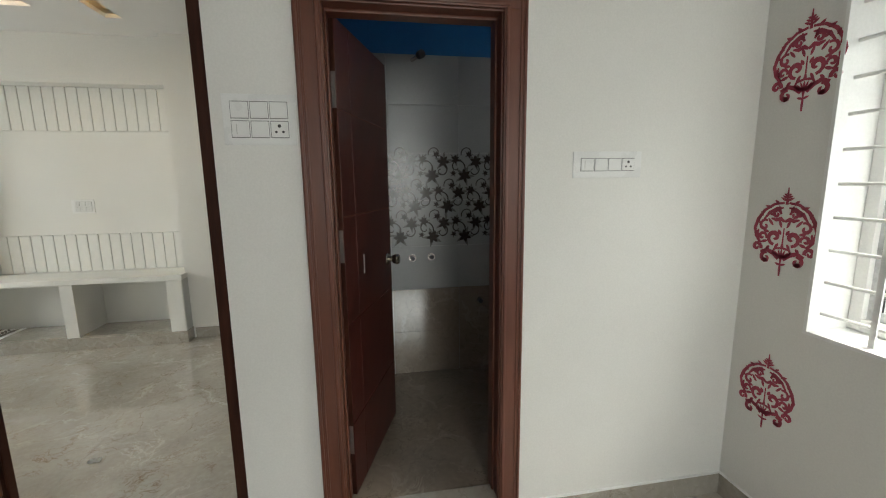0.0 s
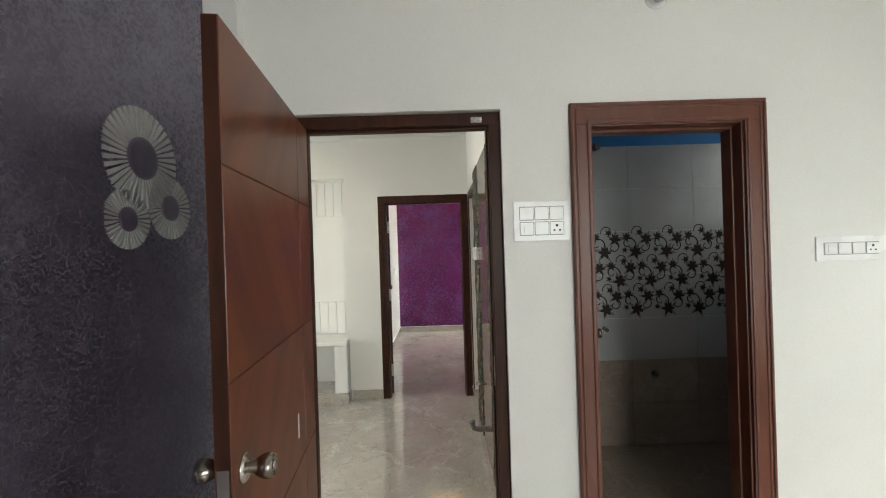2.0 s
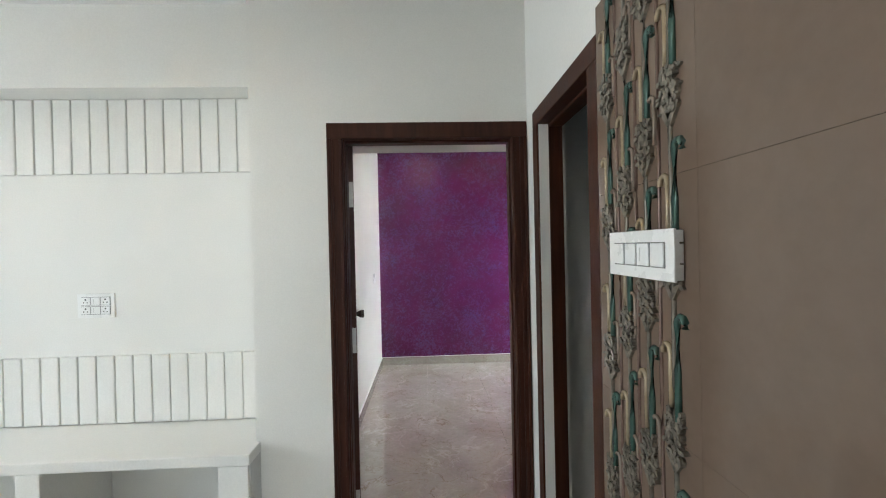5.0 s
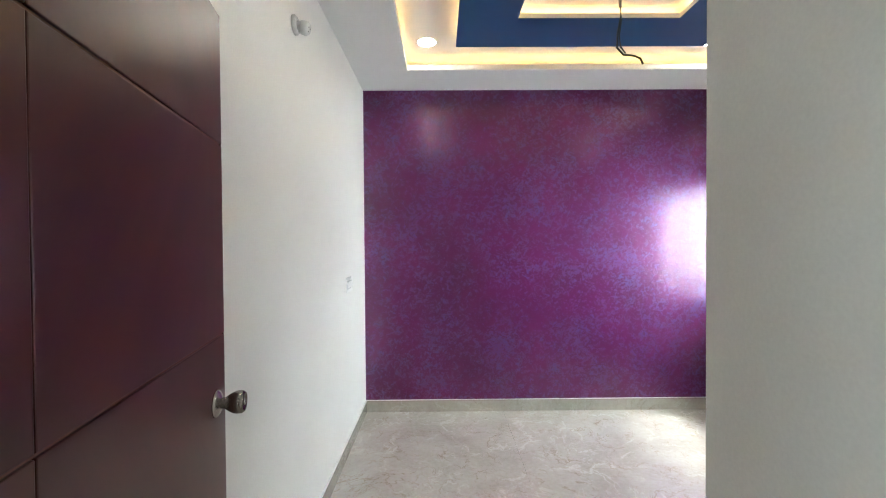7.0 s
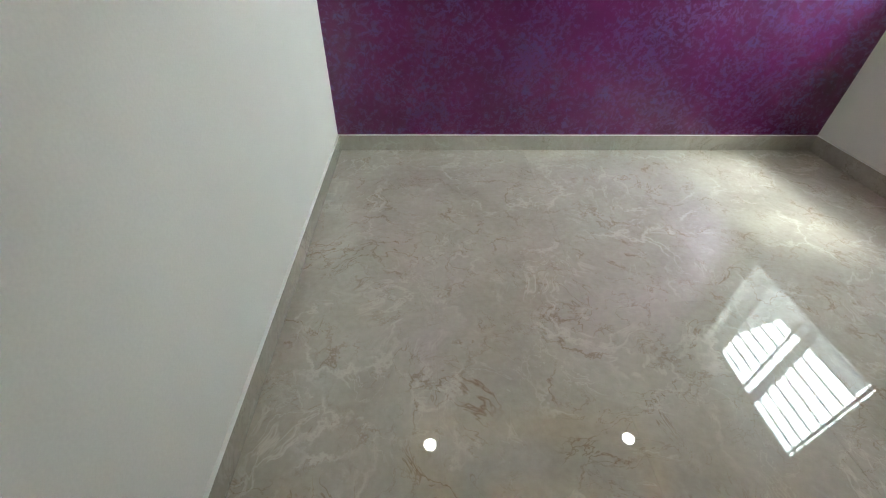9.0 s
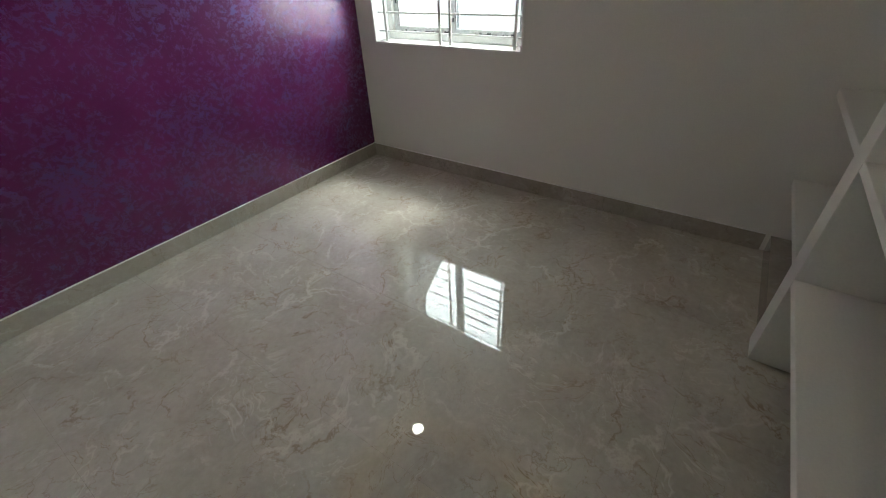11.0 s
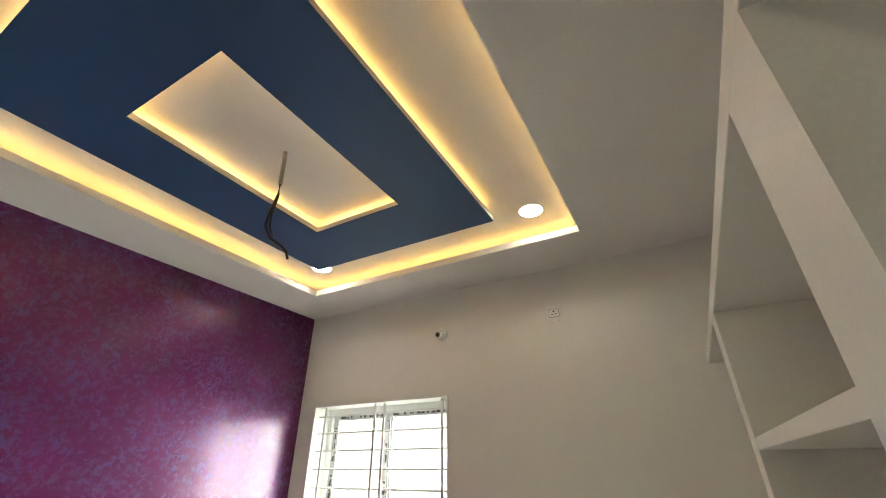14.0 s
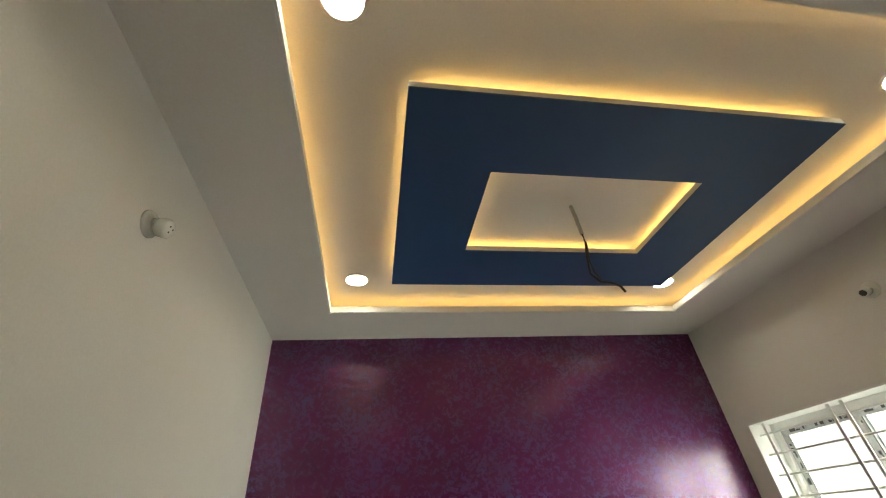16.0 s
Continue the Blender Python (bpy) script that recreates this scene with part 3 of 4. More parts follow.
for x0, x1, y0, y1 in ((-1.540, -1.527, YC - 0.013, YC - 0.004), (-1.519, -1.513, YC - 0.010, YC - 0.004), (-1.486, -1.475, YC - 0.012, YC - 0.004),
                       (-1.474, -1.466, YC + 0.012, YC + 0.026), (-1.474, -1.468, YC + 0.040, YC + 0.048),
                       (-0.683, -0.672, YC - 0.012, YC - 0.004), (-0.650, -0.644, YC - 0.010, YC - 0.004), (-0.630, -0.618, YC - 0.013, YC - 0.004)):
    part("bead", block(x0, x1, y0, y1, 0, 2.015, 0.002), DARKFRAME, pf)
for n, r in (("threshold_bath", (-0.345, 0.345, YA - 0.012, YA2)), ("threshold_side", (XH - 0.02, XH + 0.11, 3.885, 4.555))):
    tagged(part(n, block(*r, -0.01, STEP, 0.006), SKIRT), "raised grey marble door threshold", "threshold", kind="structure")

ang = math.degrees(math.atan2(1.30 - 2.105, -1.343 + 1.430))
door_leaf("door_1", pose(-1.447, 2.105, 0.008, 0, 0, ang - 0.0), 0.81, 2.012, (LEAFWOOD, LEAFWOODUP), "open brown veneered door with horizontal grooves and steel knob", -1, 1.06, (0.385, 0.819, 1.263, 1.706), 0.21)
ang = math.degrees(math.atan2(5.55 - 4.800, -1.612 + 1.464))
door_leaf("door_2", pose(-1.464, 4.800, 0.008, 0, 0, ang), 0.768, 2.012, (LEAFDARK, LEAFDARKUP), "open dark red-brown veneered door with grooves and knob", 1, 1.068, (0.25, 0.73, 1.222, 1.692), 0.21)
ang = math.degrees(math.atan2(2.80 - 2.20, -0.085 + 0.285))
door_leaf("door_3", pose(-0.288, 2.205, STEP + 0.008, 0, 0, ang), 0.62, 1.86, (LEAFDARK, LEAFDARK), "half-open brown veneered bathroom door with grooves", 1, 0.90, (0.32, 0.74, 1.16, 1.55), 0.21)
catch = thing("magnet_catch", pose(-0.75, 2.105, 2.04), "small steel door catch on the frame head", "door catch")
part("plate", block(-0.772, -0.728, 2.098, 2.105, 2.030, 2.052, 0.002), HINGE, catch)
for dx in (-0.012, 0.012):
    part("roller", cyl(bmesh.new(), (-0.75 + dx, 2.09, 2.041), (-0.75 + dx, 2.099, 2.041), 0.007, seg=10), STEEL, catch)
ks = thing("strike_lever", pose(-0.70, 2.15, 1.0), "steel strike plate on the dark jamb", "strike plate")
part("plate", block(-0.7045, -0.7025, 2.12, 2.15, 0.97, 1.09, 0.0005), HINGE, ks)

# ---- windows with grilles ----
def window(name, x_in, x_out, y0, y1, z0, z1, label, bars_h, bars_v):
    w = thing(name, pose(x_in, (y0 + y1) / 2, z0), label, "window", kind="structure")
    xf = x_out - 0.05
    # white skim lining of the opening
    for r in ((x_in - 0.004, x_out, y0, y0 + 0.012, z0 + 0.012, z1 - 0.012), (x_in - 0.004, x_out, y1 - 0.012, y1, z0 + 0.012, z1 - 0.012), (x_in - 0.004, x_out, y0, y1, z0, z0 + 0.012), (x_in - 0.004, x_out, y0, y1, z1 - 0.012, z1)):
        part("reveal", block(*r), CASING, w)
    a0, a1, b0, b1 = y0 + 0.013, y1 - 0.013, z0 + 0.013, z1 - 0.013
    for r in ((a0, a0 + 0.04, b0, b1), (a1 - 0.04, a1, b0, b1), (a0 + 0.04, a1 - 0.04, b0, b0 + 0.045), (a0 + 0.04, a1 - 0.04, b1 - 0.045, b1)):
        part("window_frame", block(xf, xf + 0.05, *r, 0.003), CASING, w)
    mid = (a0 + a1) / 2
    for i, (s0, s1) in enumerate(((a0 + 0.035, mid + 0.03), (mid - 0.03, a1 - 0.035))):
        xs = xf + 0.004 + 0.02 * i
        sash = part("sash", blocks([(xs, xs + 0.018, s0, s0 + 0.05, b0 + 0.03, b1 - 0.03), (xs, xs + 0.018, s1 - 0.05, s1, b0 + 0.03, b1 - 0.03), (xs, xs + 0.018, s0 + 0.05, s1 - 0.05, b0 + 0.03, b0 + 0.08), (xs, xs + 0.018, s0 + 0.05, s1 - 0.05, b1 - 0.08, b1 - 0.03)]), FILM, w, "white sliding sash with printed protective film")
        glass = part("pane", block(xs + 0.007, xs + 0.011, s0 + 0.05, s1 - 0.05, b0 + 0.08, b1 - 0.08), GLASS, sash, "clear glass pane")
        glass.visible_shadow = False
        part("gasket", blocks([(xs - 0.0006, xs + 0.001, s0 + 0.046, s0 + 0.0505, b0 + 0.08, b1 - 0.08), (xs - 0.0006, xs + 0.001, s1 - 0.0505, s1 - 0.046, b0 + 0.08, b1 - 0.08)]), SLOT, sash, "thin black glazing gasket")
        rnd = random.Random(7 + i)
        bm = bmesh.new()
        for k in range(40):
            yy, hz = s0 + 0.03 + rnd.random() * (s1 - s0 - 0.1), rnd.choice((b0 + 0.042, b1 - 0.068))
            add_box(bm, xs - 0.001, xs, yy, yy + rnd.uniform(0.008, 0.03), hz, hz + rnd.uniform(0.006, 0.022))
        for k in range(40):
            zz = b0 + 0.1 + rnd.random() * (b1 - b0 - 0.2)
            yy = rnd.choice((s0 + 0.012, s1 - 0.036))
            add_box(bm, xs - 0.001, xs, yy, yy + rnd.uniform(0.006, 0.02), zz, zz + rnd.uniform(0.01, 0.035))
        part("film_print", bm, MARK, sash, "dark illegible film printing")
    # grille
    g = thing(name.replace("window", "grille"), pose(x_in + 0.05, (y0 + y1) / 2, z0), "white painted steel grille of square bars in the window", "window grille")
    xg = x_in + 0.05
    for k in range(bars_h):
        zz = z0 + 0.075 + (z1 - z0 - 0.15) * k / (bars_h - 1)
        part("bar", cyl(bmesh.new(), (xg, y0 + 0.012, zz), (xg, y1 - 0.012, zz), 0.0062, seg=8), CASING, g)
    for f in bars_v:
        yy = y0 + (y1 - y0) * f
        part("upright", block(xg - 0.011, xg - 0.005, yy - 0.009, yy + 0.009, z0 + 0.012, z1 - 0.012), CASING, g)
    return w


window("window_1", XR, XR + 0.2, 6.722, 7.874, 0.866, 2.050, "white sliding window with two sashes, deep white reveal", 10, (0.06, 0.46, 0.53, 0.93))
window("window_2", XA1, XA1 + 0.22, 0.55, 1.805, 0.868, 2.050, "white sliding window with deep white reveal", 10, (0.07, 0.47, 0.53, 0.86))

# ---- skirting ----
def skirting(rows):
    for r in rows:
        board = tagged(part("baseboard", block(*r, 0.0, 0.100, 0.003), SKIRT), "beige marble-look tile skirting", "skirting", kind="structure")
        part("sealant", block(*r, 0.1002, 0.1032), CASING, board, "thin white joint over the tiles")


B = 0.012
skirting([(0.39, XA1, YA - B, YA), (-0.655, -0.39, YA - B, YA), (XA1 - B, XA1, -2.4, YA - B), (XA0, XA0 + B, -2.4, YA - 0.05), (-1.655, -1.49, YA - B, YA),
          (-1.852, -1.546, YC - B, YC), (XL, XL + B, YC2, YP - B), (XL, XR, YP - B, YP), (XR - B, XR, YS + 0.002, YP - B), (-0.577, -0.565, YC2 + 0.01, YS),
          (-0.577, -0.40, YS, YS + B), (-4.72, -4.72 + B, YA2, 6.4), (-3.81 - B, -3.81, 5.05, 6.4), (XH - B, XH, 4.57, YC - 0.02)])

# ---- hall: television unit ----
bench = thing("tv_bench", pose(-2.86, 4.75, 0), "white masonry television bench with two open bays", "tv bench")
BY = 4.56
part("plinth", block(-3.862, -1.872, BY - 0.012, 4.95, 0, 0.108, 0.003), SKIRT, bench, "grey tile plinth")
for x0, x1 in ((-3.845, -3.700), (-2.846, -2.747), (-2.010, -1.882)):
    part("pier", block(x0, x1, BY, 4.948, 0.108, 0.586, 0.004), WHITE, bench)
part("bench_top", block(-3.845, -1.876, BY, 4.948, 0.586, 0.634, 0.006), WHITE, bench)
# thin grey sheet: paints shade on the end facing away from the light
part("end_face", block(-1.8815, -1.877, BY + 0.01, 4.679, 0.11, 0.59), ENDSHADE, bench, "white end painted grey for its shade")
for x0, x1 in ((-3.70, -2.846), (-2.747, -2.010)):
    part("bay_floor", block(x0 + 0.001, x1 - 0.001, BY + 0.012, 4.94, 0.108, 0.116), SKIRT, bench, "grey marble tile")
lf = bmesh.new()
mt = Matrix.Translation((-3.505, 4.74, 0.1165)) @ Matrix.Rotation(radians(90), 4, "Z")
for k in range(9):
    petal(lf, -0.16 + 0.035 * k, 0, 40, 0.085, 0.022, mt, 0.001)
    petal(lf, -0.16 + 0.035 * k, 0, -40, 0.085, 0.022, mt, 0.001)
part("leaf_print", lf, PRINTGREY, part("print_tile", block(-3.60, -3.41, 4.575, 4.935, 0.1161, 0.1164), CASING, bench, "pale printed tile"), "grey fern print")
unit = thing("fluted_wall_unit", pose(-2.78, 4.945, 0.65), "white fluted panel bands on the niche back wall", "wall panel")
for z0, z1 in ((1.920, 2.300), (0.640, 0.986)):
    for k in range(19):
        x = -3.719 + 0.092 * k
        part("flute", block(max(x + 0.004, -3.688), x + 0.088, 4.932, 4.951, z0, z1, 0.005), WHITE, unit)
    part("backing", block(-3.68, -1.90, 4.944, 4.951, z0 - 0.001, z1 + 0.001), WHITE, unit)
tagged(part("niche_column", block(-3.812, -3.690, YC, 4.95, 0.634, 2.302, 0.004), WHITE), "white square column framing the niche", "column", kind="structure")
tagged(part("niche_lintel", block(-3.690, -1.894, YC + 0.11, 4.948, 2.302, 2.318), WHITE), "white niche lintel", "lintel", kind="structure")

# ---- switch plates ----
def switch_plate(name, axis, at, a, z, w, h, cells, label, group="switch plates"):
    """A white plate with modules; cells: rows of 's' rocker, 'p' socket, '-' blank."""
    m = plane_on(axis, at, a, z)
    s = thing(name, m, label, "switch", group)
    part("back_box", add_box(bmesh.new(), -w / 2, w / 2, -h / 2, h / 2, 0.0, 0.006, 0.002), PLASTIC, s, "", True)
    mx, my = w * 0.10, h * (0.12 if len(cells) > 1 else 0.22)
    cw, ch = (w - 2 * mx) / len(cells[0]), (h - 2 * my) / len(cells)
    for r, row in enumerate(cells):
        for c, kind in enumerate(row):
            x0, y1 = -w / 2 + mx + c * cw, h / 2 - my - r * ch
            part("module_gap", block(x0 + cw * 0.03, x0 + cw * 0.97, y1 - ch * 0.95, y1 - ch * 0.05, 0.004, 0.0068), MODGAP, s, "", True)
            mod = part("module", block(x0 + cw * 0.06, x0 + cw * 0.94, y1 - ch * 0.91, y1 - ch * 0.09, 0.004, 0.0095, 0.0015), PLASTIC, s, "", True)
            cx, cy = x0 + cw / 2, y1 - ch / 2
            if kind == "p":
                q = min(cw, ch) * 0.17
                for dx, dy, rr in ((0, 1.05, 1.0), (-1.1, -0.8, 0.75), (1.1, -0.8, 0.75)):
                    part("hole", cyl(bmesh.new(), (cx + dx * q, cy + dy * q, 0.009), (cx + dx * q, cy + dy * q, 0.0101), q * 0.55 * rr, seg=10), SLOT, mod, "", True)
            elif kind == "s":
                part("rocker_line", block(x0 + cw * 0.30, x0 + cw * 0.33, y1 - ch * 0.75, y1 - ch * 0.25, 0.009, 0.0100), CONDUIT, mod, "", True)
    return s


switch_plate("switch_plate", "-y", YA, -0.507, 1.628, 0.222, 0.157, ["---", "s-p"], "white six-module switch plate with one socket on the wall")
switch_plate("switch_plate", "-y", YA, 0.715, 1.482, 0.278, 0.096, ["s--p"], "white four-module switch plate with a socket")
switch_plate("switch_plate", "-y", 4.95, -2.80, 1.245, 0.185, 0.125, ["psp", "psp"], "white socket plate in the television niche")
raised = switch_plate("switch_plate", "-x", XH - 0.026, 3.640, 1.485, 0.26, 0.100, ["--s-"], "white boxed switch plate on the taupe tiles")
part("mount_box", block(XH - 0.0262, XH - 0.0105, 3.514, 3.766, 1.438, 1.532, 0.002), PLASTIC, raised)
switch_plate("switch_plate", "+x", XL, 5.635, 1.475, 0.222, 0.157, ["---", "s-p"], "white six-module switch plate behind the open door")
switch_plate("switch_plate", "+x", XL, 7.42, 1.165, 0.185, 0.105, ["ss"], "small white two-module switch plate on the wall")
switch_plate("switch_plate", "-x", XR, 6.016, 1.187, 0.25, 0.095, ["s--p"], "white four-module switch plate under the lamp holder")
switch_plate("switch_plate", "-x", XR, 5.985, 2.466, 0.085, 0.105, ["p"], "small white high-level power socket plate")

# ---- lamp holders ----
def lamp_holder(axis, at, a, z, capped=False):
    m = plane_on(axis, at, a, z)
    s = thing("lamp_holder", m, "white plastic angled bulb holder without a bulb", "lamp holder", "bulb holders")
    part("base", lathe(bmesh.new(), [(0.042, 0), (0.042, 0.008), (0.036, 0.016), (0.02, 0.018)], Matrix()), PLASTIC, s, "", True, True)
    t = Matrix.Translation((0, 0.0, 0.012)) @ Matrix.Rotation(radians(20), 4, "X")
    body = part("socket", lathe(bmesh.new(), [(0.020, 0), (0.022, 0.03), (0.022, 0.055), (0.019, 0.058), (0.016, 0.057), (0.016, 0.056)], t), PLASTIC, s, "", True, True)
    if capped:
        for dx, dy in ((-0.008, 0.006), (0.008, 0.006), (0.0, -0.009)):
            p = t @ Vector((dx, dy, 0.0572))
            part("screw", cyl(bmesh.new(), p, t @ Vector((dx, dy, 0.0595)), 0.003, seg=8), SLOT, body, "dark screw", True)
        part("cap", lathe(bmesh.new(), [(0.026, 0.02), (0.030, 0.03), (0.030, 0.05), (0.024, 0.0585), (0.002, 0.0588)], t), PLASTIC, body, "", True, True)
        return
    part("socket_hole", lathe(bmesh.new(), [(0.0155, 0.0565), (0.0155, 0.0585), (0.004, 0.0587)], t), SLOT, body, "dark empty socket", True)


lamp_holder("-y", YA, -0.028, 2.492)
lamp_holder("-x", XR, 6.765, 2.448)
lamp_holder("+x", XL, 6.375, 2.435, True)

# ---- downlights and light strips ----
def downlight(x, y, z, r=0.062):
    d = thing("downlight", pose(x, y, z), "round recessed white LED downlight, switched on", "ceiling light", "downlights")
    part("rim", lathe(bmesh.new(), [(r + 0.010, 0.0), (r + 0.010, -0.004), (r, -0.007), (r - 0.002, -0.004), (r - 0.002, 0.0)], Matrix.Translation((x, y, z))), CASING, d, "", False, True)
    part("diffuser", cyl(bmesh.new(), (x, y, z - 0.0045), (x, y, z - 0.0005), r - 0.003, seg=24), LAMPGLOW, d, "glowing white diffuser")


for x, y in ((-1.133, 5.867), (0.881, 5.904), (-1.135, 7.410), (0.868, 7.411)):
    downlight(x, y, ZU)
downlight(-1.245, 3.36, ZH)
downlight(-2.88, 4.05, 2.85)


def strip(name, x0, x1, y0, y1, z):
    d = thing(name, pose((x0 + x1) / 2, (y0 + y1) / 2, z), "warm white LED strip hidden in the ceiling cove", "light strip", "cove strips")
    part("tape", block(x0, x1, y0, y1, z, z + 0.004), WARM, d)


zt = ZC + 0.029
for r in ((CX0 - 0.07, CX0 - 0.055, CY0 - 0.05, CY1 + 0.05), (CX1 + 0.055, CX1 + 0.07, CY0 - 0.05, CY1 + 0.05), (CX0, CX1, CY0 - 0.07, CY0 - 0.055), (CX0, CX1, CY1 + 0.055, CY1 + 0.07)):
    strip("led_strip", *r, zt)
PX0, PX1, PY0, PY1 = -0.934, 0.774, 6.082, 7.336
IX0, IX1, IY0, IY1 = -0.573, 0.405, 6.432, 6.990
zp = 2.795
panel = thing("ceiling_panel", pose((PX0 + PX1) / 2, (PY0 + PY1) / 2, zp), "dark blue hanging ceiling panel with a lit rectangular opening", "ceiling panel", kind="structure")
rows = ((PX0, IX0, PY0, PY1), (IX1, PX1, PY0, PY1), (IX0, IX1, PY0, IY0), (IX0, IX1, IY1, PY1))
part("blue_face", blocks([(*r, zp, zp + 0.006) for r in rows]), BLUE, panel, "matt dark blue face")
part("panel_body", blocks([(*r, zp + 0.0062, zp + 0.034) for r in rows]), CEIL, panel, "white panel edge")
part("hanger", blocks([(x - 0.02, x + 0.02, y - 0.02, y + 0.02, zp + 0.034, ZU) for x in (-0.75, 0.59) for y in (6.25, 7.17)]), CEIL, panel)
zt = zp + 0.0345
for r in ((PX0 + 0.035, PX0 + 0.047, PY0 + 0.05, PY1 - 0.05), (PX1 - 0.047, PX1 - 0.035, PY0 + 0.05, PY1 - 0.05), (PX0 + 0.07, PX1 - 0.07, PY0 + 0.035, PY0 + 0.047), (PX0 + 0.07, PX1 - 0.07, PY1 - 0.047, PY1 - 0.035),
          (IX0 - 0.05, IX0 - 0.038, IY0, IY1), (IX1 + 0.038, IX1 + 0.05, IY0, IY1), (IX0, IX1, IY0 - 0.05, IY0 - 0.038), (IX0, IX1, IY1 + 0.038, IY1 + 0.05)):
    strip("led_strip", *r, zt)
zt = ZH + 0.0305
for r in ((RX1 + 0.03, RX1 + 0.045, RY0, RY1), (RX0, RX1, RY1 + 0.03, RY1 + 0.045), (RX0, RX1, RY0 - 0.045, RY0 - 0.03), (SX0 - 0.045, SX0 - 0.03, 2.5, SY1), (SX1 + 0.03, SX1 + 0.045, 2.5, SY1)):
    strip("led_strip", *r, zt)
ow = thing("ceiling_wire", pose(-0.10, 6.69, ZU), "grey conduit with two loose black wires hanging from the ceiling", "ceiling wire")
part("conduit", tube(bmesh.new(), [(-0.10, 6.69, 2.86), (-0.095, 6.69, 2.80), (-0.09, 6.69, 2.69)], 0.009), CONDUIT, ow, "", False, True)
part("wire", tube(bmesh.new(), [(-0.09, 6.69, 2.70), (-0.088, 6.69, 2.64), (-0.10, 6.70, 2.56), (-0.10, 6.71, 2.49), (-0.06, 6.72, 2.455), (0.0, 6.73, 2.455), (0.035, 6.73, 2.44), (0.05, 6.73, 2.41)], 0.0055, 8), WIRE, ow, "", False, True)
part("wire", tube(bmesh.new(), [(-0.088, 6.695, 2.70), (-0.082, 6.695, 2.63), (-0.092, 6.70, 2.55), (-0.085, 6.70, 2.49), (-0.05, 6.72, 2.463)], 0.004, 8), WIRE, ow, "", False, True)

# ---- purple bedroom: built-in shelves ----
shelves = thing("built_in_shelves", pose(0.52, 5.06, 0), "white built-in masonry shelves, two bays, empty", "shelves")
part("back_panel", block(-0.40, XR, YN + 0.001, YN + 0.02, 0, 2.085), WHITE, shelves)
part("upright", block(0.568, 0.690, YN + 0.02, YS, 0, 2.085, 0.003), WHITE, shelves)
part("loft_slab", block(XL, XR, YC2 + 0.002, YS, 2.085, 2.128, 0.003), WHITE, shelves)
for z in (0.375, 0.800, 1.222, 1.690):
    part("shelf", block(-0.399, 0.5675, YN + 0.02, YS - 0.001, z - 0.005, z + 0.026, 0.003), WHITE, shelves)
for z in (0.385, 0.800, 1.225):
    part("shelf", block(0.6905, XR - 0.001, YN + 0.02, YS - 0.001, z - 0.005, z + 0.026, 0.003), WHITE, shelves)
part("plinth", block(0.6905, XR - 0.013, YN + 0.02, YS - 0.02, 0, 0.10), SKIRT, shelves, "beige tile plinth")

# ---- front bedroom: wall decor ----
def fan_decal(y, z, r, n):
    m = plane_on("+x", XA0, y, z)
    d = thing("wall_medallion", m, "round silver-grey slatted wall medallion on dark paint", "wall decor", "medallions")
    bm = bmesh.new()
    for k in range(n):
        a = 360 * k / n
        p0, p1 = r * 0.42, r
        pts = [(p * math.cos(radians(a)), p * math.sin(radians(a))) for p in (p0, p1)]
        ribbon(bm, pts, [2 * math.pi * p0 / n * 0.50, 2 * math.pi * p1 / n * 0.60], m, 0.006)
    part("slats", bm, SILVER, d, "silver radial slats")
    part("centre", lathe(bmesh.new(), [(r * 0.42, 0.0), (r * 0.42, 0.007), (r * 0.36, 0.009), (0.004, 0.009)], m), DECALDARK, d, "dark centre")


fan_decal(1.686, 1.825, 0.149, 40)
fan_decal(1.622, 1.641, 0.084, 32)
fan_decal(1.802, 1.689, 0.100, 34)


